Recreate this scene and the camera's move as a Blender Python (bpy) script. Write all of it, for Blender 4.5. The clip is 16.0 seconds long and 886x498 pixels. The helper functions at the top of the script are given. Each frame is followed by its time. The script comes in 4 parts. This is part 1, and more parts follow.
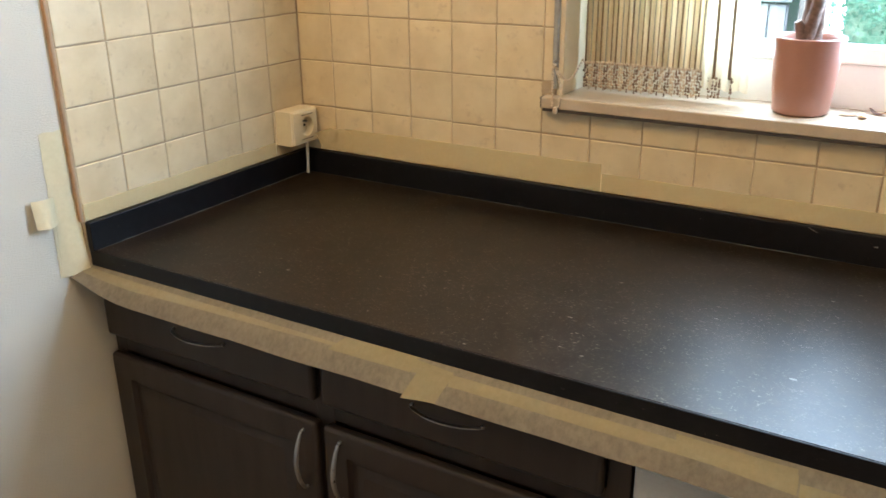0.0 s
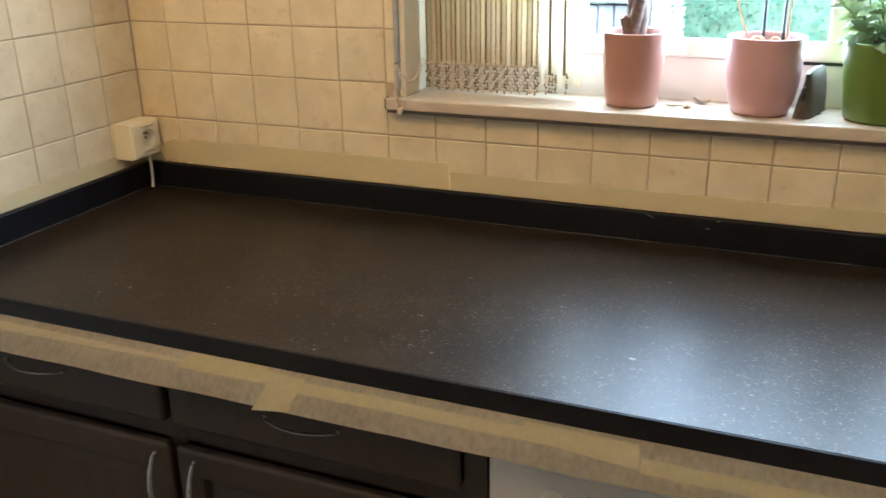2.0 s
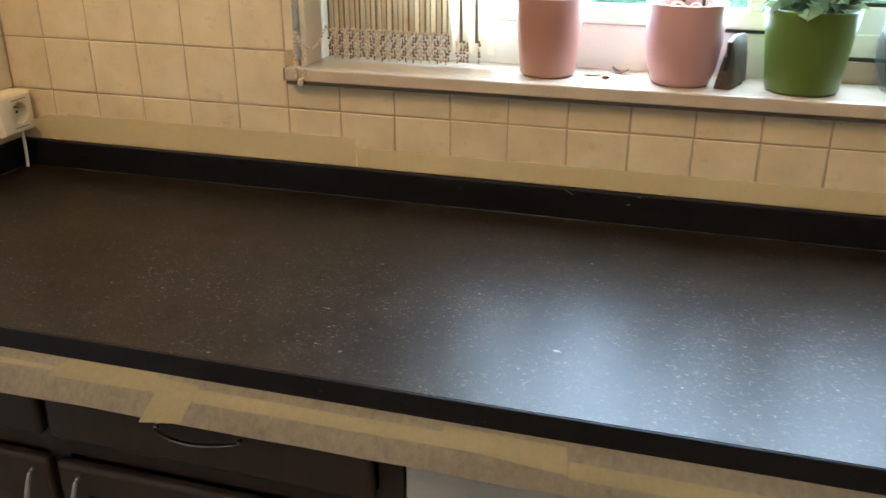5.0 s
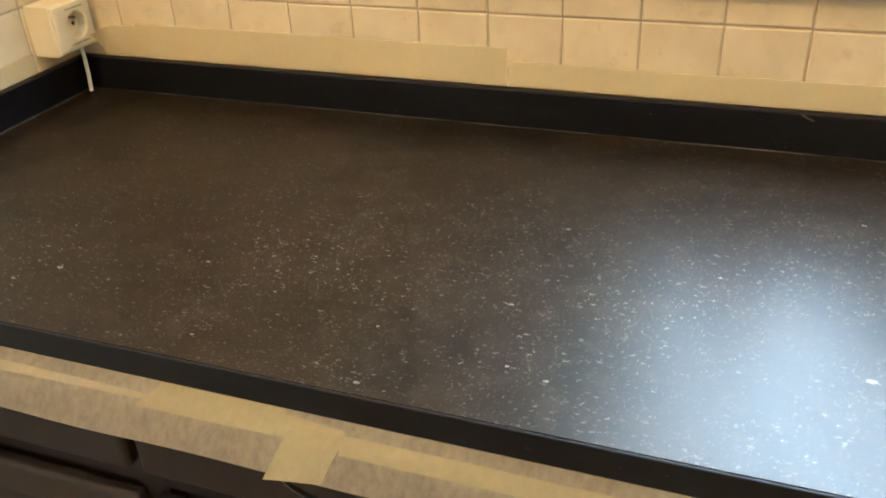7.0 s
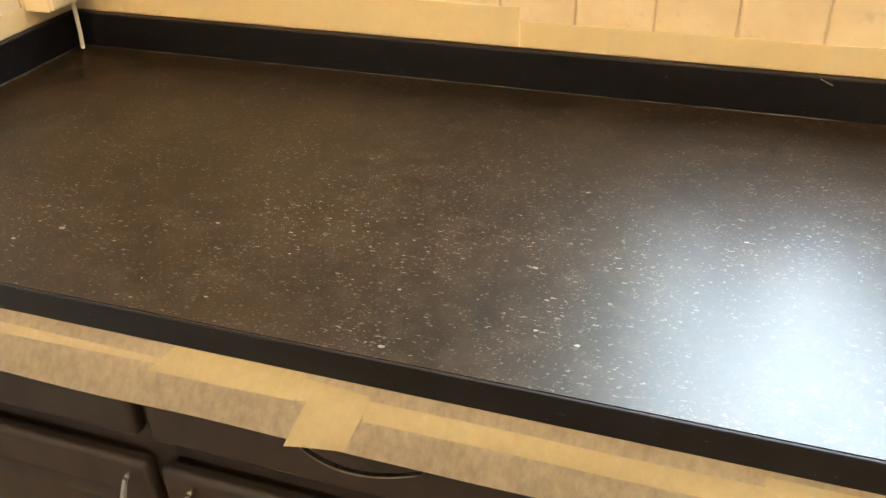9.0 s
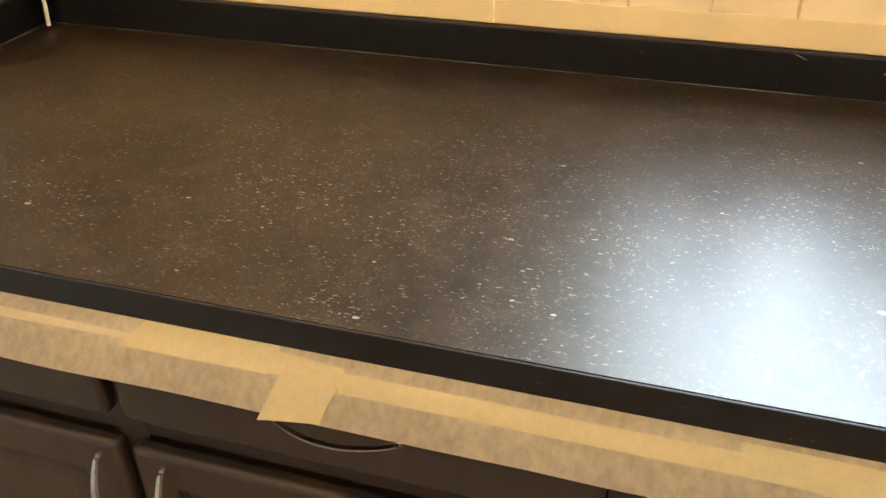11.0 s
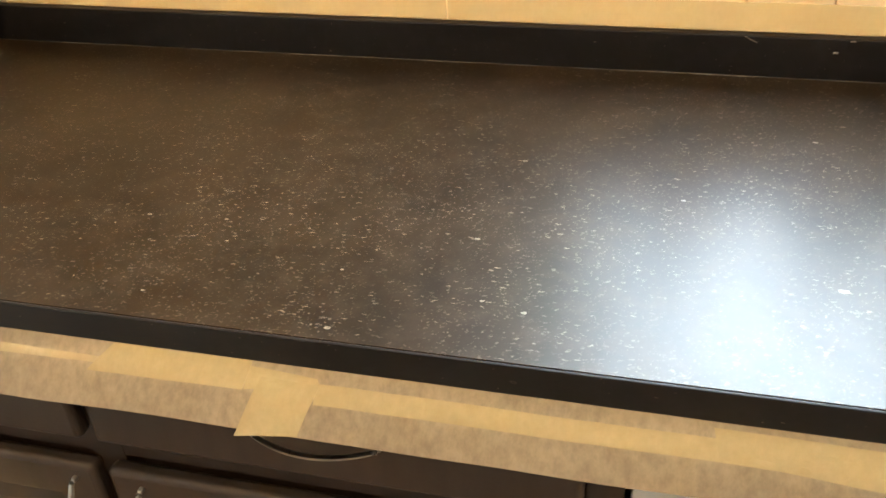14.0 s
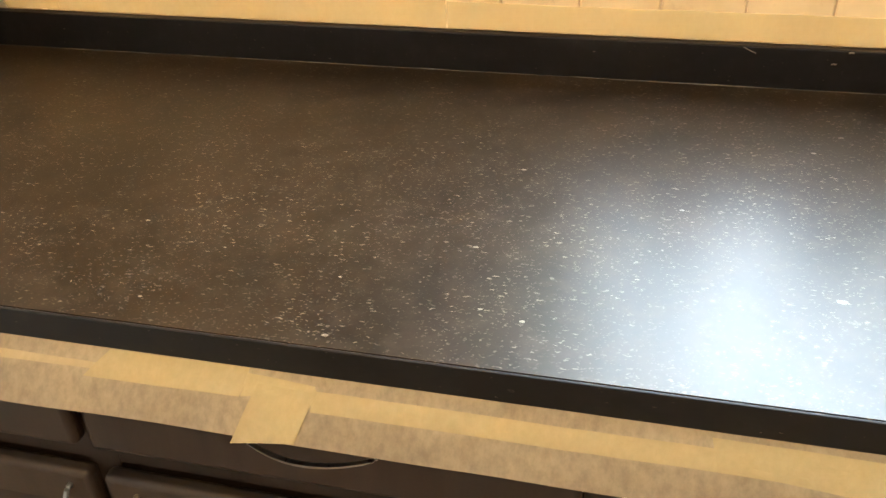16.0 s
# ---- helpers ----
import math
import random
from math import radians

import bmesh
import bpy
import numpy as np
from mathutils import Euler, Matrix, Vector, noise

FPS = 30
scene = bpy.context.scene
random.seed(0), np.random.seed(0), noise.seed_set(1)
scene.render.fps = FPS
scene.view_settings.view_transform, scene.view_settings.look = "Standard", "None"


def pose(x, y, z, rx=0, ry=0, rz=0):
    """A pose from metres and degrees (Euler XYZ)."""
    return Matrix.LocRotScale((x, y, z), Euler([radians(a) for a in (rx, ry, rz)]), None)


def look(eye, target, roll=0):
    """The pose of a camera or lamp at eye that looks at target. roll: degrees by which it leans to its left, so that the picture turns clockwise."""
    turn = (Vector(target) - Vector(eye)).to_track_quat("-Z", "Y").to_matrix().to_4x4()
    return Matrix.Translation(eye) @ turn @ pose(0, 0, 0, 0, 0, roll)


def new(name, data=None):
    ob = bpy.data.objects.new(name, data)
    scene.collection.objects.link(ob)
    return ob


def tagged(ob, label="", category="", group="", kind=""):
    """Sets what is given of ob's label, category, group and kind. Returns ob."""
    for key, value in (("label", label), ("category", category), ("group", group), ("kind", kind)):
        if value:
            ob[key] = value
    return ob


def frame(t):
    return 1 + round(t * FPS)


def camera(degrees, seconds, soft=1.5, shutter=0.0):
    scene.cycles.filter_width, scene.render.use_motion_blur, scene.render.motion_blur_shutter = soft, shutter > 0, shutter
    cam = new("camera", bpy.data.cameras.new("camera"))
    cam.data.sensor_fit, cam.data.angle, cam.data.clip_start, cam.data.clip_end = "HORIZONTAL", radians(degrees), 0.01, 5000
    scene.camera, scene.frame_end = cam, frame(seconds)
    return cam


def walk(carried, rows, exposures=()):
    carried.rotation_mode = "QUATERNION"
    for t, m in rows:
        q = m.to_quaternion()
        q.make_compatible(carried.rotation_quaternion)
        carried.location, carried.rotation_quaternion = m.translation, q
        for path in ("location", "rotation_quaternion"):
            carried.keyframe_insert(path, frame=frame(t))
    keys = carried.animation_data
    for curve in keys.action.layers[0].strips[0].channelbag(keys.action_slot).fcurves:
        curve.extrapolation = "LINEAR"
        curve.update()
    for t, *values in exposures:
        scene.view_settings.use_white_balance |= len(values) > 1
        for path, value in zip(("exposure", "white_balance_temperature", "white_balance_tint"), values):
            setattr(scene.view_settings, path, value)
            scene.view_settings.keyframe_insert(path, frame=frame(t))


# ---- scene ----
cam = camera(54.3, 16.0, shutter=0.5)
PATH = [
    (0, (1.275, -1.5, 1.448), (0.308, 0.095, 0.726), -0.6),
    (0.5, (1.283, -1.492, 1.447), (0.374, 0.138, 0.727), -0.9),
    (1, (1.286, -1.493, 1.439), (0.471, 0.194, 0.738), -0.3),
    (1.5, (1.314, -1.474, 1.447), (0.525, 0.214, 0.721), -0.7),
    (2, (1.313, -1.479, 1.437), (0.598, 0.249, 0.728), -1.0),
    (2.5, (1.356, -1.454, 1.444), (0.704, 0.293, 0.723), -1.3),
    (3, (1.383, -1.453, 1.445), (0.796, 0.322, 0.734), -1.7),
    (3.2, (1.384, -1.459, 1.444), (0.84, 0.326, 0.723), -1.7),
    (5.3, (1.246, -1.335, 1.418), (0.721, 0.424, 0.625), 0.4),
    (5.5, (1.221, -1.277, 1.411), (0.553, 0.439, 0.63), -1.4),
    (6, (1.153, -1.15, 1.398), (0.385, 0.486, 0.541), -1.4),
    (6.5, (1.093, -1.1, 1.386), (0.373, 0.521, 0.461), -2.7),
    (7, (1.033, -1.09, 1.362), (0.408, 0.52, 0.352), -2.9),
    (7.5, (0.991, -1.09, 1.346), (0.453, 0.527, 0.299), -1.4),
    (8, (0.988, -1.093, 1.342), (0.439, 0.51, 0.278), -1.2),
    (8.5, (0.989, -1.092, 1.344), (0.44, 0.515, 0.287), -1.1),
    (9, (0.986, -1.089, 1.342), (0.423, 0.507, 0.276), -1.6),
    (9.2, (0.982, -1.088, 1.336), (0.423, 0.505, 0.264), -1.1),
    (11.3, (0.987, -1.091, 1.323), (0.483, 0.511, 0.238), -1.0),
    (11.5, (0.987, -1.091, 1.326), (0.483, 0.518, 0.25), -1.0),
    (12, (0.989, -1.088, 1.325), (0.548, 0.537, 0.245), -0.9),
    (12.5, (0.989, -1.084, 1.327), (0.559, 0.521, 0.214), -2.0),
    (13, (0.988, -1.081, 1.331), (0.562, 0.514, 0.201), -2.9),
    (13.5, (0.988, -1.082, 1.335), (0.545, 0.512, 0.211), -3.4),
    (14, (0.985, -1.086, 1.334), (0.557, 0.523, 0.226), -2.8),
    (14.5, (0.98, -1.085, 1.334), (0.584, 0.559, 0.265), -0.9),
    (15, (0.982, -1.083, 1.333), (0.557, 0.529, 0.228), -2.1),
    (15.5, (0.983, -1.082, 1.333), (0.562, 0.539, 0.239), -2.4),
    (16, (0.984, -1.086, 1.333), (0.56, 0.535, 0.242), -2.3),
]
EXPOSURES = [(0.0, 4.9, 5400, 7), (1.5, 4.9, 5350, 7), (3.0, 4.77, 5300, 8), (5.5, 4.84, 5350, 8), (6.0, 4.97, 5400, 7), (7.0, 5.56, 5500, 5), (9.0, 6.0, 6150, 8), (12.5, 6.0, 6200, 9), (16.0, 6.0, 6200, 9)]
walk(cam, [(t, look(eye, target, roll)) for t, eye, target, roll in PATH], EXPOSURES)

# ---- world, sun, lamps, exposure ----
world = bpy.data.worlds.new("world")
scene.world = world
world.use_nodes = True
wn = world.node_tree.nodes
sky = wn.new("ShaderNodeTexSky")
sky.sky_type, sky.sun_disc = "NISHITA", False
sky.sun_elevation, sky.sun_rotation = radians(48), radians(200)
sky.air_density, sky.dust_density, sky.ozone_density = 0.7, 8.0, 0.2
wn["Background"].inputs["Strength"].default_value = 0.15
veil = wn.new("ShaderNodeHueSaturation")
veil.inputs["Saturation"].default_value = 0.4
world.node_tree.links.new(sky.outputs[0], veil.inputs["Color"])
world.node_tree.links.new(veil.outputs[0], wn["Background"].inputs["Color"])

sun = new("sun", bpy.data.lights.new("sun", "SUN"))
sun.data.energy, sun.data.angle, sun.data.color = 0.12, radians(12), (1.0, 0.95, 0.88)
sun.matrix_world = look((0.8, -6.0, 7.0), (1.2, 3.0, 0.0))

LAMPS = (((0.30, -1.08, 2.24), 0.96), ((1.55, -1.75, 2.24), 0.55))
for place, power in LAMPS:
    bulb = new("ceiling_bulb_light", bpy.data.lights.new("ceiling_bulb_light", "POINT"))
    bulb.data.energy, bulb.data.color, bulb.data.shadow_soft_size = power, (1.0, 0.57, 0.19), 0.06
    bulb.location = place

daylight = new("window_daylight", bpy.data.lights.new("window_daylight", "AREA"))
daylight.data.shape, daylight.data.size, daylight.data.size_y = "RECTANGLE", 0.90, 1.03
daylight.data.energy, daylight.data.color = 2.35, (0.77, 0.92, 1.0)
daylight.matrix_world = look((1.32, 0.119, 1.725), (1.32, -1.0, 1.725))


# ---- materials ----
class Mat:
    """A small builder for node materials."""

    def __init__(self, name, rough=0.5, metal=0.0, spec=0.5):
        self.m = bpy.data.materials.new(name)
        self.m.use_nodes = True
        self.t = self.m.node_tree
        self.b = self.t.nodes["Principled BSDF"]
        self.b.inputs["Roughness"].default_value = rough
        self.b.inputs["Metallic"].default_value = metal
        self.b.inputs["Specular IOR Level"].default_value = spec
        self.co = self.t.nodes.new("ShaderNodeTexCoord").outputs["Object"]

    def node(self, kind, **sets):
        n = self.t.nodes.new(kind)
        for k, v in sets.items():
            n.inputs[k].default_value = v
        return n

    def link(self, a, b):
        self.t.links.new(a, b)

    def scaled(self, x, y, z, source=None):
        n = self.node("ShaderNodeMapping", Scale=(x, y, z))
        self.link(source or self.co, n.inputs["Vector"])
        return n.outputs[0]

    def noise(self, scale, detail=4.0, rough=0.55, co=None):
        n = self.node("ShaderNodeTexNoise", Scale=scale, Detail=detail, Roughness=rough)
        self.link(co or self.co, n.inputs["Vector"])
        return n.outputs["Fac"]

    def voronoi(self, scale, co=None):
        n = self.node("ShaderNodeTexVoronoi", Scale=scale)
        self.link(co or self.co, n.inputs["Vector"])
        return n

    def ramp(self, fac, stops):
        n = self.t.nodes.new("ShaderNodeValToRGB")
        e = n.color_ramp.elements
        while len(e) < len(stops):
            e.new(0.5)
        for i, (p, c) in enumerate(stops):
            e[i].position = p
            e[i].color = (*c, 1) if isinstance(c, tuple) else (c, c, c, 1)
        self.link(fac, n.inputs[0])
        return n.outputs[0]

    def math(self, op, a, b=0.0, c=None):
        n = self.t.nodes.new("ShaderNodeMath")
        n.operation = op
        for i, v in enumerate((a, b, c)):
            if v is None:
                continue
            if isinstance(v, (int, float)):
                n.inputs[i].default_value = v
            else:
                self.link(v, n.inputs[i])
        return n.outputs[0]

    def mix(self, fac, a, b, mode="MIX"):
        n = self.t.nodes.new("ShaderNodeMix")
        n.data_type, n.blend_type = "RGBA", mode
        for i, v in ((0, fac), (6, a), (7, b)):
            if isinstance(v, (int, float)):
                n.inputs[i].default_value = v
            elif isinstance(v, tuple):
                n.inputs[i].default_value = (*v, 1)
            else:
                self.link(v, n.inputs[i])
        return n.outputs[2]

    def colour(self, v):
        if isinstance(v, tuple):
            self.b.inputs["Base Color"].default_value = (*v, 1)
        else:
            self.link(v, self.b.inputs["Base Color"])
        return self

    def rough(self, v):
        self.link(v, self.b.inputs["Roughness"])
        return self

    def bump(self, h, strength=0.3, dist=0.002):
        n = self.node("ShaderNodeBump", Strength=strength, Distance=dist)
        self.link(h, n.inputs["Height"])
        self.link(n.outputs[0], self.b.inputs["Normal"])
        return self

    def piece(self):
        """A number that differs from piece to piece."""
        return self.t.nodes.new("ShaderNodeObjectInfo").outputs["Random"]

    def shifted(self):
        """Coordinates that differ from piece to piece."""
        n = self.t.nodes.new("ShaderNodeVectorMath")
        n.operation = "MULTIPLY_ADD"
        c = self.t.nodes.new("ShaderNodeCombineXYZ")
        r = self.piece()
        for i, k in enumerate((37.0, 91.0, 53.0)):
            self.link(self.math("MULTIPLY", r, k), c.inputs[i])
        n.inputs[1].default_value = (1, 1, 1)
        self.link(self.co, n.inputs[0])
        self.link(c.outputs[0], n.inputs[2])
        return n.outputs[0]


def simple(name, a, b, scale, rough=0.5, metal=0.0, bump=0.15, dist=0.001, fine=180.0, spec=0.5, uneven=0.16):
    """A surface that varies between two colours at two scales."""
    m = Mat(name, rough, metal, spec)
    big, small = m.noise(scale), m.noise(fine, 3.0)
    f = m.math("MULTIPLY_ADD", small, 0.35, m.math("MULTIPLY", big, 0.65))
    m.colour(m.ramp(f, [(0.35, a), (0.65, b)]))
    m.rough(m.math("MULTIPLY_ADD", small, uneven, rough - uneven / 2))
    if bump:
        m.bump(f, bump, dist)
    return m.m


def tile_material():
    m = Mat("glazed_tile", 0.3)
    co = m.shifted()
    cloud, vein, grain = m.noise(14.0, 5.0, 0.6, co), m.noise(38.0, 6.0, 0.7, co), m.noise(260.0, 3.0, 0.5, co)
    base = m.ramp(cloud, [(0.3, (0.59, 0.486, 0.319)), (0.55, (0.67, 0.566, 0.389)), (0.75, (0.72, 0.621, 0.444))])
    marks = m.ramp(vein, [(0.58, 0.0), (0.72, 0.6)])
    base = m.mix(marks, base, (0.44, 0.34, 0.24))
    tone = m.math("MULTIPLY_ADD", m.piece(), 0.10, 0.93)
    base = m.mix(1.0, base, m.ramp(tone, [(0.0, 0.0), (1.0, 1.0)]), "MULTIPLY")
    m.colour(base)
    m.rough(m.math("MULTIPLY_ADD", grain, 0.2, 0.26))
    m.bump(m.math("MULTIPLY_ADD", cloud, 1.0, m.math("MULTIPLY", grain, 0.12)), 0.06, 0.002)
    return m.m


def counter_material(name="speckled_laminate", spare=0.0, spec=0.235, ground=((0.0048, 0.0026, 0.0013), (0.0126, 0.0069, 0.0034), (0.0255, 0.0168, 0.0105))):
    """Dark stone print: cloudy ground, dark blots, splinters, grains and ringed shell flecks."""
    m = Mat(name, 0.3, spec=spec)
    blot, blot2, grain = m.noise(9.0, 5.0, 0.6), m.noise(45.0, 4.0, 0.6), m.noise(700.0, 2.0)
    base = m.ramp(blot, [(0.33, ground[0]), (0.66, ground[1])])
    base = m.mix(m.ramp(blot2, [(0.47, 0.0), (0.70, 0.6)]), base, ground[2])
    base = m.mix(m.ramp(m.noise(26.0, 3.0), [(0.56, 0.0), (0.66, 0.7)]), base, ground[0])
    shape = m.node("ShaderNodeTexNoise", Scale=190.0, Detail=2.0)
    m.link(m.co, shape.inputs["Vector"])
    warp = m.t.nodes.new("ShaderNodeVectorMath")
    warp.operation = "MULTIPLY_ADD"
    warp.inputs[1].default_value = (0.0060, 0.0060, 0.0)
    m.link(shape.outputs["Color"], warp.inputs[0])
    m.link(m.co, warp.inputs[2])
    # cells per metre, stretch, turn, radius in cells, share left out, strength, ring, tint
    for scale, stretch, turn, size, keep, power, ring, tint in (
            (560, 0.60, 20, 0.40, 0.45, 0.36, 0.0, (0.25, 0.212, 0.162)),
            (360, 0.26, 12, 0.26, 0.58, 0.58, 0.0, (0.30, 0.256, 0.20)),
            (330, 0.24, -38, 0.26, 0.66, 0.58, 0.0, (0.30, 0.256, 0.20)),
            (290, 0.62, 8, 0.31, 0.66, 0.48, 0.45, (0.30, 0.262, 0.212)),
            (150, 0.62, -20, 0.26, 0.85, 0.54, 0.85, (0.33, 0.29, 0.24)),
            (72, 0.70, 15, 0.14, 0.92, 0.52, 0.5, (0.36, 0.325, 0.275))):
        place = m.node("ShaderNodeMapping", Scale=(stretch, 1.0, 1.0), Rotation=(0, 0, radians(turn)), Location=(scale * 0.013, scale * 0.007, 0))
        m.link(warp.outputs[0], place.inputs["Vector"])
        v = m.voronoi(scale, place.outputs[0])
        radius = m.math("MULTIPLY_ADD", m.node_sep(v.outputs["Color"], 1), size * 0.75, size * 0.35)
        far = m.math("DIVIDE", v.outputs["Distance"], radius)
        near = m.ramp(far, [(0.55, 1.0), (1.0, 0.0)])
        if ring:
            near = m.math("MULTIPLY", near, m.ramp(far, [(0.30, 1.0 - ring), (0.70, 1.0)]))
        pick = m.math("GREATER_THAN", m.node_sep(v.outputs["Color"]), keep + (1 - keep) * spare)
        patch = m.ramp(m.noise(7.0 + scale * 0.02, 3.0), [(0.38, 0.25), (0.60, 1.0)])
        f = m.math("MULTIPLY", m.math("MULTIPLY", near, pick), m.math("MULTIPLY", patch, m.math("MULTIPLY_ADD", m.node_sep(v.outputs["Color"], 2), 0.75, 0.25)))
        base = m.mix(m.math("MULTIPLY", f, power), base, tint)
    m.colour(base)
    m.rough(m.math("MULTIPLY_ADD", blot2, 0.12, 0.335))
    m.bump(m.math("MULTIPLY_ADD", grain, 0.6, blot2), 0.08, 0.0006)
    return m.m


def node_sep(self, colour, channel=0):
    n = self.t.nodes.new("ShaderNodeSeparateColor")
    self.link(colour, n.inputs[0])
    return n.outputs[channel]


Mat.node_sep = node_sep


def wallpaper_material():
    m = Mat("woodchip_wallpaper", 0.75)
    weave = m.noise(1.0, 3.0, 0.5, m.scaled(160, 210, 520))
    big = m.noise(3.0)
    m.colour(m.ramp(big, [(0.3, (0.55, 0.53, 0.49)), (0.7, (0.62, 0.60, 0.56))]))
    m.bump(weave, 0.5, 0.0025)
    return m.m


def wood_paint_material():
    m = Mat("dark_painted_wood", 0.42, spec=0.32)
    grain = m.noise(1.0, 4.0, 0.6, m.scaled(30, 30, 4))
    fine = m.noise(240.0, 3.0)
    m.colour(m.ramp(grain, [(0.3, (0.023, 0.0175, 0.0155)), (0.7, (0.037, 0.028, 0.0245))]))
    m.rough(m.math("MULTIPLY_ADD", fine, 0.15, 0.34))
    m.bump(m.math("MULTIPLY_ADD", grain, 0.7, fine), 0.12, 0.0008)
    return m.m


def paper_material(name, dark, light, clear=0.0):
    m = Mat(name, 0.65, spec=0.3)
    fibre, blot = m.noise(1.0, 5.0, 0.7, m.scaled(130, 90, 90)), m.noise(14.0, 3.0)
    f = m.math("MULTIPLY_ADD", fibre, 0.7, m.math("MULTIPLY", blot, 0.3))
    m.colour(m.ramp(f, [(0.36, dark), (0.64, light)]))
    m.bump(fibre, 0.25, 0.0006)
    if clear:
        t = m.t
        film, mixer = t.nodes.new("ShaderNodeBsdfTransparent"), t.nodes.new("ShaderNodeMixShader")
        mixer.inputs[0].default_value = clear
        m.link(m.b.outputs[0], mixer.inputs[1])
        m.link(film.outputs[0], mixer.inputs[2])
        m.link(mixer.outputs[0], t.nodes["Material Output"].inputs["Surface"])
    return m.m


def glass_material(name, tint, haze):
    """Thin blown glass: a tinted clear wall with some gloss and a little haze."""
    m = Mat(name, 0.12)
    m.colour((0.42, 0.42, 0.41))
    t = m.t
    clear, mixer = t.nodes.new("ShaderNodeBsdfTransparent"), t.nodes.new("ShaderNodeMixShader")
    clear.inputs[0].default_value = (*tint, 1)
    streak = m.noise(1.0, 3.0, 0.6, m.scaled(260, 260, 40))
    m.link(m.ramp(streak, [(0.45, haze), (0.72, haze * 3)]), mixer.inputs[0])
    m.link(clear.outputs[0], mixer.inputs[1])
    m.link(m.b.outputs[0], mixer.inputs[2])
    m.link(mixer.outputs[0], t.nodes["Material Output"].inputs["Surface"])
    return m.m


def pane_material():
    m = Mat("window_glass", 0.0)
    t = m.t
    clear, gloss = (t.nodes.new("ShaderNodeBsdf" + k) for k in ("Transparent", "Glossy"))
    gloss.inputs["Roughness"].default_value = 0.02
    mixer, fres = t.nodes.new("ShaderNodeMixShader"), t.nodes.new("ShaderNodeFresnel")
    fres.inputs[0].default_value = 1.35
    m.link(fres.outputs[0], mixer.inputs[0])
    m.link(clear.outputs[0], mixer.inputs[1])
    m.link(gloss.outputs[0], mixer.inputs[2])
    m.link(mixer.outputs[0], t.nodes["Material Output"].inputs["Surface"])
    return m.m


def cloth_material(name, dark, light, sheer=0.0):
    m = Mat(name, 0.85, spec=0.2)
    weave = m.noise(1.0, 2.0, 0.5, m.scaled(900, 900, 500))
    m.colour(m.ramp(weave, [(0.35, dark), (0.65, light)]))
    m.bump(weave, 0.3, 0.0005)
    if sheer:
        t = m.t
        lit, mixer = t.nodes.new("ShaderNodeBsdfTranslucent"), t.nodes.new("ShaderNodeMixShader")
        lit.inputs[0].default_value = (*light, 1)
        mixer.inputs[0].default_value = sheer
        m.link(m.b.outputs[0], mixer.inputs[1])
        m.link(lit.outputs[0], mixer.inputs[2])
        m.link(mixer.outputs[0], t.nodes["Material Output"].inputs["Surface"])
    return m.m


def leaf_material(name, dark, light):
    m = Mat(name, 0.42)
    co = m.shifted()
    vein = m.noise(60.0, 3.0, 0.5, co)
    tone = m.math("MULTIPLY_ADD", m.piece(), 0.5, m.math("MULTIPLY", vein, 0.5))
    m.colour(m.ramp(tone, [(0.25, dark), (0.75, light)]))
    m.bump(vein, 0.2, 0.001)
    lit, mixer = m.t.nodes.new("ShaderNodeBsdfTranslucent"), m.t.nodes.new("ShaderNodeMixShader")
    lit.inputs[0].default_value = (*light, 1)
    mixer.inputs[0].default_value = 0.42
    m.link(m.b.outputs[0], mixer.inputs[1])
    m.link(lit.outputs[0], mixer.inputs[2])
    m.link(mixer.outputs[0], m.t.nodes["Material Output"].inputs["Surface"])
    return m.m


def island_leaf_material(name, dark, light):
    m = Mat(name, 0.95, spec=0.1)
    r = m.t.nodes.new("ShaderNodeNewGeometry").outputs["Random Per Island"]
    m.colour(m.ramp(r, [(0.1, dark), (0.9, light)]))
    return m.m


TILE, COUNTER, WALLPAPER, PAINTWOOD = tile_material(), counter_material(), wallpaper_material(), wood_paint_material()
UPBLACK = counter_material("black_laminate", 0.97, 0.24, ((0.0036, 0.0036, 0.0050), (0.0064, 0.0064, 0.0086), (0.0105, 0.0105, 0.0126)))
FLECK = simple("pale_fleck", (0.08, 0.072, 0.060), (0.20, 0.18, 0.15), 500, 0.45)
GROUT = simple("tile_grout", (0.36, 0.280, 0.195), (0.48, 0.39, 0.285), 12, 0.9, bump=0.4)
PLASTER = simple("painted_plaster", (0.42, 0.34, 0.24), (0.50, 0.41, 0.30), 4, 0.85, bump=0.3)
REVEAL = simple("reveal_paint", (0.66, 0.56, 0.40), (0.72, 0.62, 0.45), 5, 0.6, bump=0.2)
CEILING = simple("ceiling_paint", (0.62, 0.58, 0.50), (0.70, 0.66, 0.58), 3, 0.9, bump=0.2)
FLOOR = simple("floor_tile", (0.22, 0.17, 0.13), (0.30, 0.24, 0.19), 5, 0.5, bump=0.1)
SEAL = simple("silicone_seal", (0.02, 0.019, 0.017), (0.14, 0.13, 0.112), 55, 0.5, fine=20)
DARKGAP = simple("dark_joint", (0.035, 0.029, 0.026), (0.075, 0.062, 0.054), 30, 0.8)
SILL = simple("cream_composite_sill", (0.42, 0.34, 0.255), (0.51, 0.425, 0.33), 22, 0.38, fine=320)
UPVC = simple("white_window_plastic", (0.80, 0.80, 0.76), (0.84, 0.84, 0.80), 3, 0.35, bump=0.05)
BLACKRUBBER = simple("black_rubber", (0.012, 0.012, 0.012), (0.03, 0.03, 0.03), 20, 0.6)
PANE = pane_material()
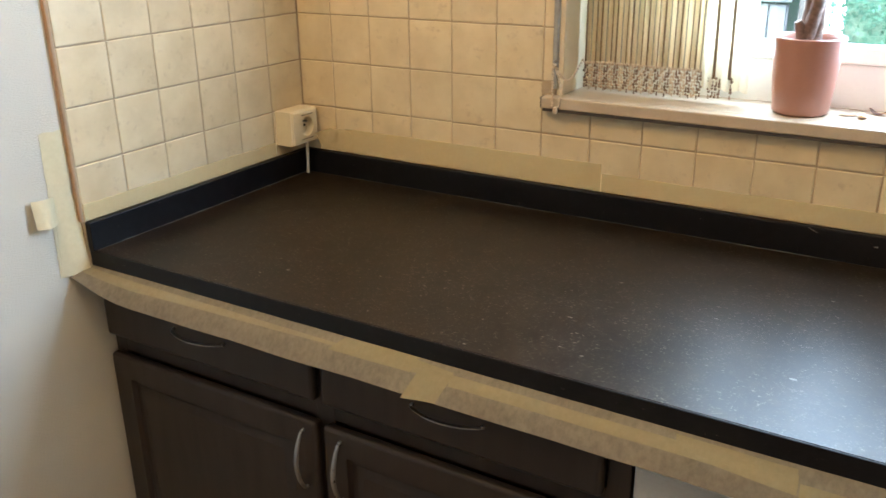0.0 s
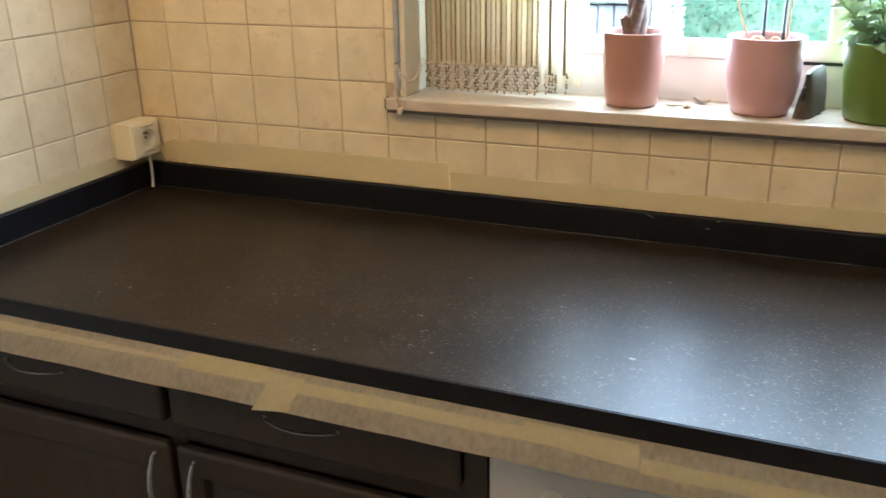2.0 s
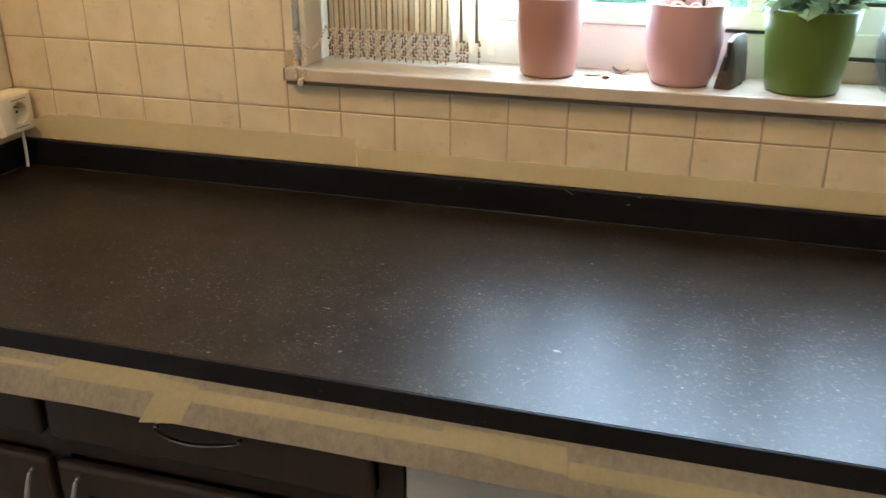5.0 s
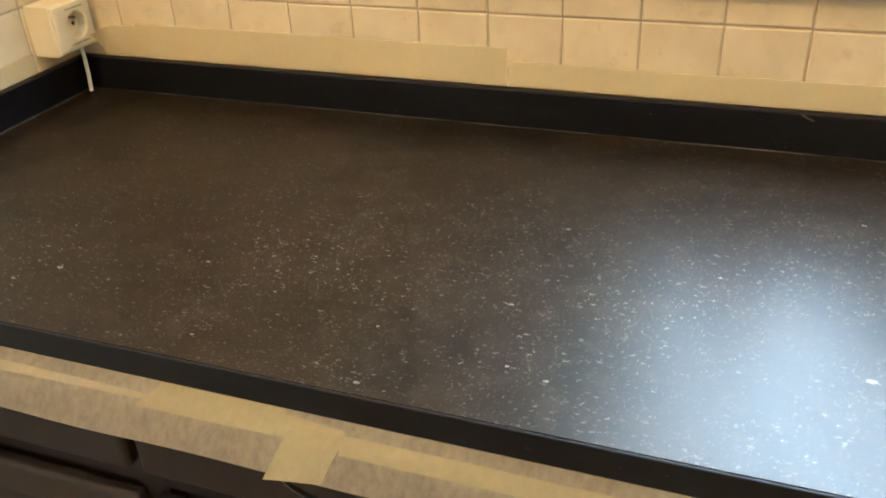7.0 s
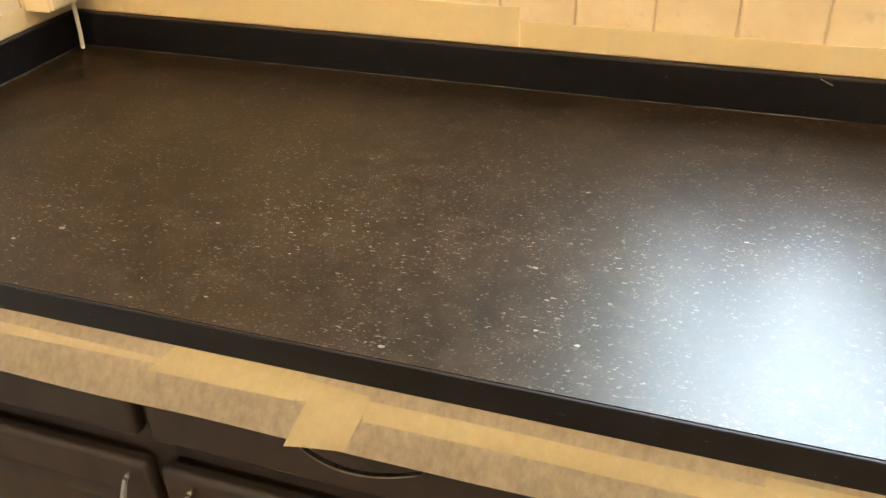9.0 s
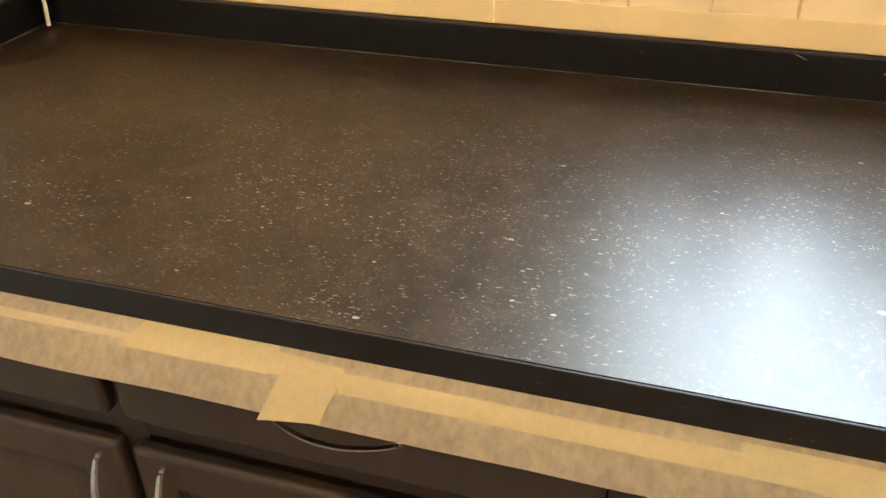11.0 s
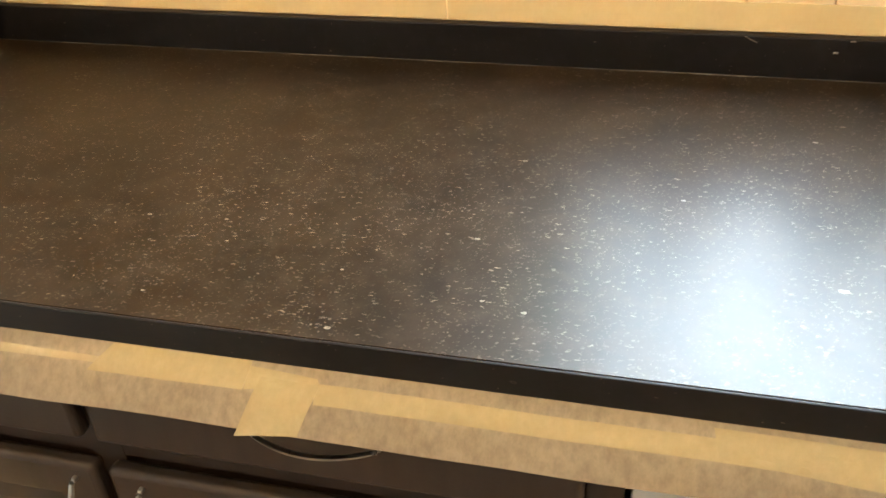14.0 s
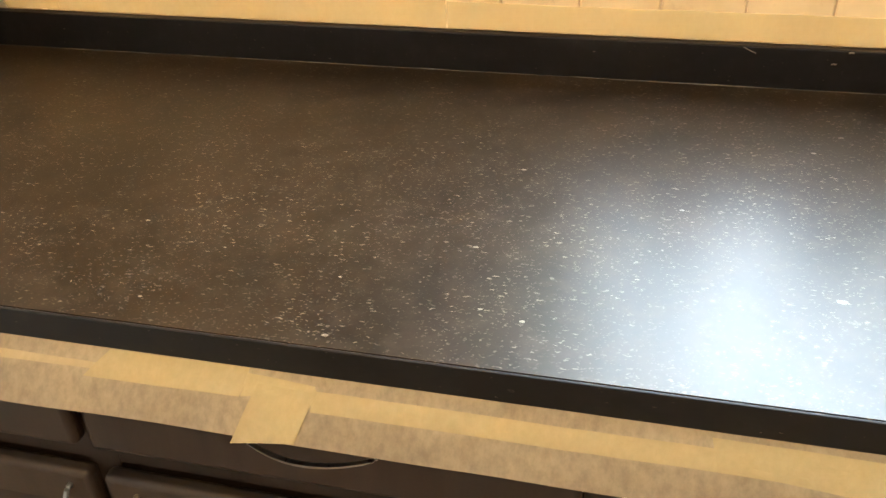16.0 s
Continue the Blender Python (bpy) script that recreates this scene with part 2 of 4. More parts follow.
STEEL = simple("brushed_steel", (0.30, 0.30, 0.295), (0.42, 0.415, 0.40), 40, 0.30, metal=1.0, bump=0.1)
GREYTRIM = simple("grey_edge_profile", (0.30, 0.30, 0.30), (0.42, 0.42, 0.41), 30, 0.45, metal=0.4)
PAPER = paper_material("masking_paper", (0.140, 0.122, 0.094), (0.205, 0.182, 0.143))
TILETAPE = paper_material("tape_on_tile", (0.77, 0.65, 0.385), (0.83, 0.71, 0.44), 0.64)
WALLTAPE = paper_material("tape_on_wallpaper", (0.68, 0.61, 0.42), (0.75, 0.68, 0.49), 0.15)
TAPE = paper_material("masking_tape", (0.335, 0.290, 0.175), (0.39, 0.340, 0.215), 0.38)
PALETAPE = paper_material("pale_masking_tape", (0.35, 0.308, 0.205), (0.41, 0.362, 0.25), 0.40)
SOCKET = simple("cream_socket_plastic", (0.68, 0.60, 0.43), (0.74, 0.66, 0.49), 10, 0.4, bump=0.05)
BLACK = simple("black_plastic", (0.008, 0.008, 0.008), (0.02, 0.02, 0.02), 20, 0.4, bump=0.05)
CABLE = simple("white_cable", (0.72, 0.68, 0.58), (0.80, 0.76, 0.66), 20, 0.45)
WHITEWARE = simple("white_enamel", (0.62, 0.63, 0.63), (0.68, 0.69, 0.69), 4, 0.35, bump=0.03)
GREYWARE = simple("grey_panel", (0.42, 0.43, 0.44), (0.50, 0.51, 0.52), 5, 0.4, bump=0.03)
TERRACOTTA = simple("dusty_pink_glaze", (0.36, 0.180, 0.140), (0.385, 0.198, 0.155), 5, 0.33, bump=0.0, spec=0.4, uneven=0.03)
ROSE = simple("rose_glaze", (0.46, 0.262, 0.262), (0.485, 0.28, 0.28), 5, 0.32, bump=0.0, spec=0.4, uneven=0.03)
GREENPOT = simple("lime_green_glaze", (0.092, 0.142, 0.020), (0.105, 0.158, 0.026), 4, 0.33, bump=0.0, spec=0.4, uneven=0.03)
SOIL = simple("potting_soil", (0.03, 0.02, 0.014), (0.12, 0.08, 0.05), 60, 0.95, bump=0.8, dist=0.006)
BARK = simple("trunk_bark", (0.060, 0.032, 0.024), (0.20, 0.125, 0.095), 45, 0.8, bump=0.8, dist=0.004, fine=150)
DRYLEAF = simple("dry_leaf", (0.42, 0.24, 0.12), (0.66, 0.46, 0.28), 40, 0.7, bump=0.3)
LEATHER = simple("worn_brown_leather", (0.045, 0.032, 0.024), (0.10, 0.080, 0.060), 30, 0.62, bump=0.4, spec=0.25)
CLEARGLASS = glass_material("ribbed_glass", (0.78, 0.785, 0.775), 0.07)
CURTAIN = cloth_material("cream_curtain", (0.68, 0.59, 0.43), (0.82, 0.73, 0.56), 0.45)
SHEER = cloth_material("sheer_curtain", (0.74, 0.69, 0.58), (0.84, 0.79, 0.68), 0.6)
CORD = cloth_material("brown_cord", (0.14, 0.10, 0.065), (0.27, 0.20, 0.13))
GREYCORD = cloth_material("grey_cord", (0.26, 0.26, 0.23), (0.36, 0.36, 0.32))
BEAD = simple("cream_bead", (0.46, 0.36, 0.26), (0.72, 0.60, 0.46), 200, 0.4, bump=0.05)
BROWNBEAD = simple("brown_bead", (0.13, 0.085, 0.06), (0.34, 0.24, 0.17), 160, 0.4, bump=0.05)
LEAF = leaf_material("plant_leaf", (0.065, 0.105, 0.045), (0.36, 0.43, 0.20))
HEDGE = island_leaf_material("hedge_leaf", (0.012, 0.034, 0.024), (0.024, 0.056, 0.038))
GRASS = simple("lawn", (0.045, 0.10, 0.03), (0.10, 0.17, 0.05), 6, 0.95)
SLATE = simple("blue_grey_board", (0.010, 0.014, 0.018), (0.018, 0.024, 0.030), 6, 0.6)
RENDERWALL = simple("pale_render", (0.62, 0.64, 0.64), (0.72, 0.74, 0.74), 3, 0.9)


# ---- mesh helpers ----
def box(bm, x0, x1, y0, y1, z0, z1, bevel=0.0, seg=2):
    """A box, its edges rounded by bevel, joined into bm."""
    b = bmesh.new()
    bmesh.ops.create_cube(b, size=1.0)
    for v in b.verts:
        v.co = Vector(((x0 + x1) / 2 + v.co.x * (x1 - x0), (y0 + y1) / 2 + v.co.y * (y1 - y0), (z0 + z1) / 2 + v.co.z * (z1 - z0)))
    if bevel:
        bmesh.ops.bevel(b, geom=b.edges[:], offset=bevel, segments=seg, profile=0.5, affect="EDGES")
    return merge(bm, b)


def merge(bm, b):
    me = bpy.data.meshes.new("tmp")
    b.to_mesh(me)
    b.free()
    bm.from_mesh(me)
    bpy.data.meshes.remove(me)
    return bm


def a_box(*args, **kw):
    return box(bmesh.new(), *args, **kw)


def lathe(profile, at, n=40, wobble=0.0):
    """A turned body from (radius, height) pairs, about the upright through at."""
    bm = bmesh.new()
    rings = []
    for r, h in profile:
        if r < 1e-5:
            rings.append([bm.verts.new((at[0], at[1], at[2] + h))])
        else:
            rings.append([bm.verts.new((at[0] + r * math.cos(2 * math.pi * i / n), at[1] + r * math.sin(2 * math.pi * i / n), at[2] + h)) for i in range(n)])
    for a, b in zip(rings, rings[1:]):
        for i in range(n):
            j = (i + 1) % n
            if len(a) == 1 and len(b) == 1:
                continue
            if len(a) == 1:
                bm.faces.new((a[0], b[j], b[i]))
            elif len(b) == 1:
                bm.faces.new((a[i], a[j], b[0]))
            else:
                bm.faces.new((a[i], a[j], b[j], b[i]))
    bmesh.ops.recalc_face_normals(bm, faces=bm.faces[:])
    return bm


def tube(points, radius, n=10, bm=None, taper=None):
    """A round rod along points; taper gives the radius at each point."""
    bm = bm or bmesh.new()
    pts = [Vector(p) for p in points]
    rings, side = [], None
    for i, p in enumerate(pts):
        d = (pts[min(i + 1, len(pts) - 1)] - pts[max(i - 1, 0)]).normalized()
        if side is None:
            side = d.orthogonal().normalized()
        side = (side - d * side.dot(d)).normalized()
        up = d.cross(side)
        r = taper[i] if taper else radius
        rings.append([bm.verts.new(p + side * r * math.cos(2 * math.pi * k / n) + up * r * math.sin(2 * math.pi * k / n)) for k in range(n)])
    for a, b in zip(rings, rings[1:]):
        for k in range(n):
            bm.faces.new((a[k], a[(k + 1) % n], b[(k + 1) % n], b[k]))
    bm.faces.new(rings[0][::-1])
    bm.faces.new(rings[-1])
    return bm


def sheet(fn, nu, nv, thick, bm=None):
    """A thin sheet: fn(u, v) gives its face, thick is its thickness behind that."""
    bm = bm or bmesh.new()
    g = [[Vector(fn(i / nu, j / nv)) for j in range(nv + 1)] for i in range(nu + 1)]

    def normal(i, j):
        a = g[min(i + 1, nu)][j] - g[max(i - 1, 0)][j]
        b = g[i][min(j + 1, nv)] - g[i][max(j - 1, 0)]
        return a.cross(b).normalized()

    top = [[bm.verts.new(g[i][j]) for j in range(nv + 1)] for i in range(nu + 1)]
    low = [[bm.verts.new(g[i][j] - normal(i, j) * thick) for j in range(nv + 1)] for i in range(nu + 1)]
    for i in range(nu):
        for j in range(nv):
            bm.faces.new((top[i][j], top[i + 1][j], top[i + 1][j + 1], top[i][j + 1]))
            bm.faces.new((low[i][j], low[i][j + 1], low[i + 1][j + 1], low[i + 1][j]))
    rim = [(i, 0) for i in range(nu)] + [(nu, j) for j in range(nv)] + [(i, nv) for i in range(nu, 0, -1)] + [(0, j) for j in range(nv, 0, -1)]
    for (a, b), (c, d) in zip(rim, rim[1:] + rim[:1]):
        bm.faces.new((top[a][b], low[a][b], low[c][d], top[c][d]))
    bmesh.ops.recalc_face_normals(bm, faces=bm.faces[:])
    return bm


def ball(bm, at, r, u=8, v=6):
    b = bmesh.new()
    bmesh.ops.create_uvsphere(b, u_segments=u, v_segments=v, radius=r)
    bmesh.ops.translate(b, verts=b.verts[:], vec=Vector(at))
    return merge(bm, b)


def wob(x, k=1.0, seed=0.0):
    """Smooth unevenness between -1 and 1."""
    return noise.noise(Vector((x * k, seed * 7.31, 1.7)))


def mesh(name, bm, material, smooth=True):
    me = bpy.data.meshes.new(name)
    if smooth:
        bm.normal_update()
        for f in bm.faces:
            f.smooth = f.calc_area() < 1e-4 or max(abs(c) for c in f.normal) < 0.9999
        for e in bm.edges:
            if len(e.link_faces) == 2 and e.calc_face_angle(0) > 0.7:
                e.smooth = False
    bm.to_mesh(me)
    bm.free()
    me.materials.append(material)
    return me


def thing(name, at, label, category, group="", kind=""):
    """A thing of several parts: an Empty at its base."""
    ob = new(name)
    ob.location = at
    ob.empty_display_size = 0.02
    return tagged(ob, label, category, group, kind)


def base_of(ob):
    p = Vector((0, 0, 0))
    while ob:
        p += ob.location
        ob = ob.parent
    return p


def part(name, bm, material, parent, label="", smooth=True):
    """A part, built in the world's coordinates, under its thing."""
    bmesh.ops.translate(bm, verts=bm.verts[:], vec=-base_of(parent))
    ob = new(name, mesh(name, bm, material, smooth))
    ob.parent = parent
    if label:
        ob["label"] = label
    return ob


def single(name, bm, material, at, label, category, group="", kind="", smooth=True):
    """A thing of one mesh."""
    bmesh.ops.translate(bm, verts=bm.verts[:], vec=-Vector(at))
    ob = new(name, mesh(name, bm, material, smooth))
    ob.location = at
    return tagged(ob, label, category, group, kind)


# ---- the plan ----
TOP = 0.90                    # worktop
FRONT = -0.60                 # its front edge
UPSTAND = 0.953               # top of the upstand
PITCH = 0.10                  # tiles
ROW0, COL0, LEFT0 = 1.052, 0.09, -0.105
TILED = -0.607                # where the tiles end on the west wall
WINX0, WINX1, SILLZ, WINTOP = 0.618, 2.10, 1.128, 2.32
ROOMX, ROOMY, ROOMZ = 3.6, -3.3, 2.55

# ---- structure ----
single("floor", a_box(-0.2, ROOMX + 0.2, ROOMY - 0.2, 0.25, -0.12, 0.0), FLOOR, (1.7, -1.5, 0), "brown tiled kitchen floor", "floor", kind="structure")
single("ceiling", a_box(-0.2, ROOMX + 0.2, ROOMY - 0.2, 0.25, ROOMZ, ROOMZ + 0.15), CEILING, (1.7, -1.5, ROOMZ), "plain white painted ceiling", "ceiling", kind="structure")
wall_west = single("wall_west", a_box(-0.2, -0.008, ROOMY - 0.2, 0.25, 0, ROOMZ), WALLPAPER, (-0.1, -1.5, 0), "white textured wallpaper wall with cream tiles at the worktop", "wall", kind="structure")
bm = bmesh.new()
box(bm, -0.008, WINX0, 0.008, 0.25, 0, ROOMZ)
box(bm, WINX1, ROOMX + 0.2, 0.008, 0.25, 0, ROOMZ)
box(bm, WINX0, WINX1, 0.008, 0.25, 0, SILLZ - 0.022)
box(bm, WINX0, WINX1, 0.008, 0.25, WINTOP, ROOMZ)
wall_north = single("wall_north", bm, PLASTER, (1.7, 0.1, 0), "cream tiled kitchen wall with a window opening", "wall", kind="structure", smooth=False)
single("wall_east", a_box(ROOMX, ROOMX + 0.2, ROOMY - 0.2, 0.008, 0, ROOMZ), PLASTER, (ROOMX, -1.5, 0), "plain cream plastered wall", "wall", kind="structure")
single("wall_south", a_box(-0.008, ROOMX, ROOMY - 0.2, ROOMY, 0, ROOMZ), PLASTER, (1.7, ROOMY, 0), "plain cream plastered wall", "wall", kind="structure")

# grout beds, 2 mm behind the tile faces
part("grout", a_box(-0.0085, -0.0018, TILED, 0.008, 0.86, 2.45), GROUT, wall_west)
bm = bmesh.new()
box(bm, -0.004, WINX0 - 0.003, 0.0018, 0.0085, 0.86, 2.45)
box(bm, WINX0 - 0.003, 2.62, 0.0018, 0.0085, 0.86, SILLZ - 0.024)
part("grout", bm, GROUT, wall_north)
part("tile_edge", a_box(-0.009, 0.0006, TILED - 0.005, TILED - 0.0005, 0.955, 2.45, bevel=0.0015), simple("tile_edge_clay", (0.34, 0.21, 0.12), (0.46, 0.30, 0.18), 30, 0.8), wall_west, "bare brown edge of the tiling")

# ---- window ----
reveal = bmesh.new()
box(reveal, WINX0 - 0.001, WINX0 + 0.012, 0.004, 0.13, SILLZ, WINTOP, bevel=0.002)
window = thing("window_1", (1.35, 0.15, SILLZ), "white plastic kitchen window with two lights above a cream sill", "window", kind="structure")
part("reveal", reveal, REVEAL, window, "cream painted reveal")
part("edge_profile", a_box(WINX0 - 0.008, WINX0 + 0.002, -0.004, 0.006, SILLZ + 0.012, WINTOP, bevel=0.002), GREYTRIM, window, "grey metal edge profile")
bm = bmesh.new()
FY0, FY1 = 0.13, 0.19
box(bm, WINX0, WINX1, FY0, FY1, SILLZ - 0.02, 1.2032, bevel=0.002)
box(bm, WINX0, WINX1, FY0, FY1, WINTOP - 0.06, WINTOP, bevel=0.003)
box(bm, WINX0, 0.665, FY0 + 0.001, FY1, 1.19, WINTOP - 0.055, bevel=0.003)
box(bm, 1.385, 1.432, FY0 + 0.001, FY1, 1.19, WINTOP - 0.055, bevel=0.003)
box(bm, WINX1 - 0.05, WINX1, FY0 + 0.001, FY1, 1.19, WINTOP - 0.055, bevel=0.003)
part("window_frame", bm, UPVC, window)
part("seal", a_box(1.305, 1.382, FY0 - 0.003, FY0 + 0.01, 1.1985, 1.2038), BLACKRUBBER, window, "black rubber seal")
bm = bmesh.new()
SY0, SY1 = 0.122, 0.175
box(bm, 0.667, 1.382, SY0, SY1, 1.204, 1.233, bevel=0.004)
box(bm, 0.667, 1.382, SY0, SY1, WINTOP - 0.12, WINTOP - 0.06, bevel=0.004)
box(bm, 0.667, 0.70, SY0 + 0.001, SY1, 1.23, WINTOP - 0.115, bevel=0.004)
box(bm, 0.875, 0.935, SY0 + 0.001, SY1, 1.23, WINTOP - 0.115, bevel=0.004)
box(bm, 1.352, 1.382, SY0 + 0.001, SY1, 1.23, WINTOP - 0.115, bevel=0.004)
part("sash", bm, UPVC, window)
bm = bmesh.new()
box(bm, 1.432, WINX1 - 0.05, 0.135, 0.175, 1.196, 1.246, bevel=0.004)
part("glazing_bead", bm, UPVC, window)
part("back_strip", a_box(1.434, WINX1 - 0.02, 0.122, 0.1305, SILLZ - 0.001, 1.162, bevel=0.002), SILL, window, "grey-beige strip behind the sill")
# solid strip, coloured dark for the shade in the gap below the frame
part("shadow_gap", a_box(1.434, WINX1 - 0.02, 0.127, 0.1305, 1.1622, 1.1685), DARKGAP, window, "dark strip standing for the shaded gap under the frame")
part("seal", a_box(1.432, WINX1 - 0.05, 0.138, 0.160, 1.2455, 1.2515), BLACKRUBBER, window, "black rubber seal")
for x0, x1, z0 in ((0.70, 0.875, 1.233), (0.935, 1.352, 1.233), (1.432, WINX1 - 0.05, 1.2515)):
    pane = part("pane", a_box(x0 - 0.004, x1 + 0.004, 0.148, 0.152, z0 - 0.003, WINTOP - 0.1), PANE, window, smooth=False)
    pane.visible_shadow = False
bm = bmesh.new()
box(bm, 0.597, WINX1 + 0.03, -0.022, 0.004, SILLZ - 0.022, SILLZ, bevel=0.003)
box(bm, WINX0, WINX1, 0.003, 0.135, SILLZ - 0.0219, SILLZ - 0.0002)
part("window_sill", bm, SILL, window, "cream composite sill")
part("sill_end", a_box(0.5955, 0.5969, -0.021, 0.002, SILLZ - 0.0215, SILLZ - 0.001), DARKGAP, window, "dark cut end of the sill")
part("sill_joint", a_box(0.600, WINX1 + 0.025, -0.0195, 0.003, SILLZ - 0.0275, SILLZ - 0.022), DARKGAP, window, "dark joint under the sill")


# ---- worktop ----
def worktop():
    t = thing("worktop", (1.3, -0.3, TOP - 0.03), "dark speckled stone-look laminate worktop with a black upstand", "worktop")
    bm = bmesh.new()
    for x0, x1 in ((-0.004, 1.5965), (1.5975, 2.6)):
        box(bm, x0, x1, FRONT + 0.0022, 0.003, TOP - 0.03, TOP, bevel=0.0004, seg=1)
    part("slab", bm, COUNTER, t)
    for x0, x1 in ((-0.004, 1.5962), (1.5978, 2.6)):
        part("front_edge", a_box(x0, x1, FRONT - 0.0012, FRONT + 0.0021, TOP - 0.0298, TOP - 0.0001, bevel=0.0016), UPBLACK, t, "plain black front edge")
    part("joint", a_box(1.5962, 1.5978, FRONT + 0.004, -0.014, TOP - 0.02, TOP + 0.0003), simple("pale_joint", (0.03, 0.029, 0.027), (0.09, 0.087, 0.08), 60, 0.4), t, "pale joint line")
    part("upstand", a_box(0.012, 2.6, -0.013, 0.0012, TOP, UPSTAND, bevel=0.002), UPBLACK, t, "black upstand along the window wall")
    part("upstand", a_box(-0.0012, 0.013, FRONT - 0.004, 0.0, TOP, UPSTAND, bevel=0.002), UPBLACK, t, "black upstand along the side wall")
    line = [(0.014 + 0.02 * i, -0.0135 + 0.0006 * wob(i, 0.7), TOP + 0.0006) for i in range(130)]
    part("sealant", tube(line, 0.0008, 6, taper=[max(0.00012, 0.00038 + 0.0008 * wob(i, 0.55, 3)) for i in range(130)]), SEAL, t, "thin uneven sealant line")
    line = [(0.0135 + 0.0005 * wob(i, 0.7, 5), -0.014 - 0.02 * i, TOP + 0.0006) for i in range(30)]
    part("sealant", tube(line, 0.0008, 6, taper=[max(0.00012, 0.0006 + 0.0007 * wob(i, 0.6, 8)) for i in range(30)]), SEAL, t, "thin uneven sealant line")
    spots = ((1.156, -0.461, 5.0), (0.752, -0.583, 3.4), (0.516, -0.445, 2.8), (0.597, -0.441, 2.6), (0.737, -0.503, 2.0), (0.904, -0.536, 3.0), (1.164, -0.188, 3.4), (0.575, -0.563, 2.4), (1.028, -0.334, 2.6), (0.867, -0.526, 2.2), (0.614, -0.477, 2.0), (0.845, -0.434, 3.0), (0.865, -0.277, 3.0), (0.367, -0.499, 4.2), (0.333, -0.530, 3.2))
    for i, (x, y, r) in enumerate(spots):
        bm = bmesh.new()
        ring = []
        for k in range(12):
            a = k * math.pi / 6
            s = r * 0.00072 * (1 + 0.35 * wob(k, 0.8, i))
            ring.append((x + 1.25 * s * math.cos(a), y + 0.75 * s * math.sin(a)))
        low = [bm.verts.new((a, b, TOP - 0.001)) for a, b in ring]
        top = [bm.verts.new((a, b, TOP + 0.00015)) for a, b in ring]
        bm.faces.new(top)
        for k in range(12):
            bm.faces.new((low[k], low[(k + 1) % 12], top[(k + 1) % 12], top[k]))
        part("pale_fleck", bm, FLECK, t, "pale stone-coloured fleck", smooth=False)
    part("scratch", tube([(1.093, -0.0132, 0.9515), (1.100, -0.0134, 0.948), (1.108, -0.0132, 0.9445)], 0.0007, 6), FLECK, t, "pale scratch on the upstand")
    for x, z in ((1.199, 0.935), (1.216, 0.950)):
        part("chip", tube([(x - 0.003, -0.0130, z), (x, -0.0134, z + 0.0006), (x + 0.003, -0.0130, z + 0.0002)], 0.0011, 6), FLECK, t, "pale chip on the upstand")
    return t


worktop()


# ---- cabinets and appliance ----
def panel_front(x0, x1, z0, z1, y, thick, stile=0.0):
    """A front of painted wood; with a stile it has a sunk, fielded panel."""
    bm = a_box(x0, x1, y, y + thick, z0, z1, bevel=0.007, seg=3)
    if stile:
        face = max((f for f in bm.faces if f.normal.y < -0.99), key=lambda f: f.calc_area())
        bmesh.ops.inset_region(bm, faces=[face], thickness=stile - 0.007)
        bmesh.ops.inset_region(bm, faces=[face], thickness=0.006, depth=-0.009)
        bmesh.ops.inset_region(bm, faces=[face], thickness=0.012)
        bmesh.ops.inset_region(bm, faces=[face], thickness=0.022, depth=0.005)
    return bm


def bow_handle(a, b, out, broad=1.0):
    """A flat bow handle between two fixing points, standing out to -y."""
    a, b = Vector(a), Vector(b)
    across = (b - a).normalized()
    wide = across.cross(Vector((0, 1, 0))).normalized()
    bm = bmesh.new()
    rings = []
    n = 16
    for i in range(n + 1):
        u = i / n
        p = a.lerp(b, u) + Vector((0, -out * math.sin(math.pi * (0.06 + 0.88 * u)) ** 0.75, 0))
        w = broad * (0.0035 + 0.0025 * math.sin(math.pi * u))
        rings.append([bm.verts.new(p + wide * w * s + Vector((0, d, 0))) for s, d in ((-1, 0), (-0.6, -0.003), (0.6, -0.003), (1, 0), (0.6, 0.002), (-0.6, 0.002))])
    for r, q in zip(rings, rings[1:]):
        for k in range(6):
            bm.faces.new((r[k], r[(k + 1) % 6], q[(k + 1) % 6], q[k]))
    bm.faces.new(rings[0][::-1])
    bm.faces.new(rings[-1])
    for p in (a, b):
        box(bm, p.x - 0.0025, p.x + 0.0025, p.y - 0.006, p.y + 0.002, p.z - 0.0025, p.z + 0.0025, bevel=0.001, seg=1)
    bmesh.ops.recalc_face_normals(bm, faces=bm.faces[:])
    return bm


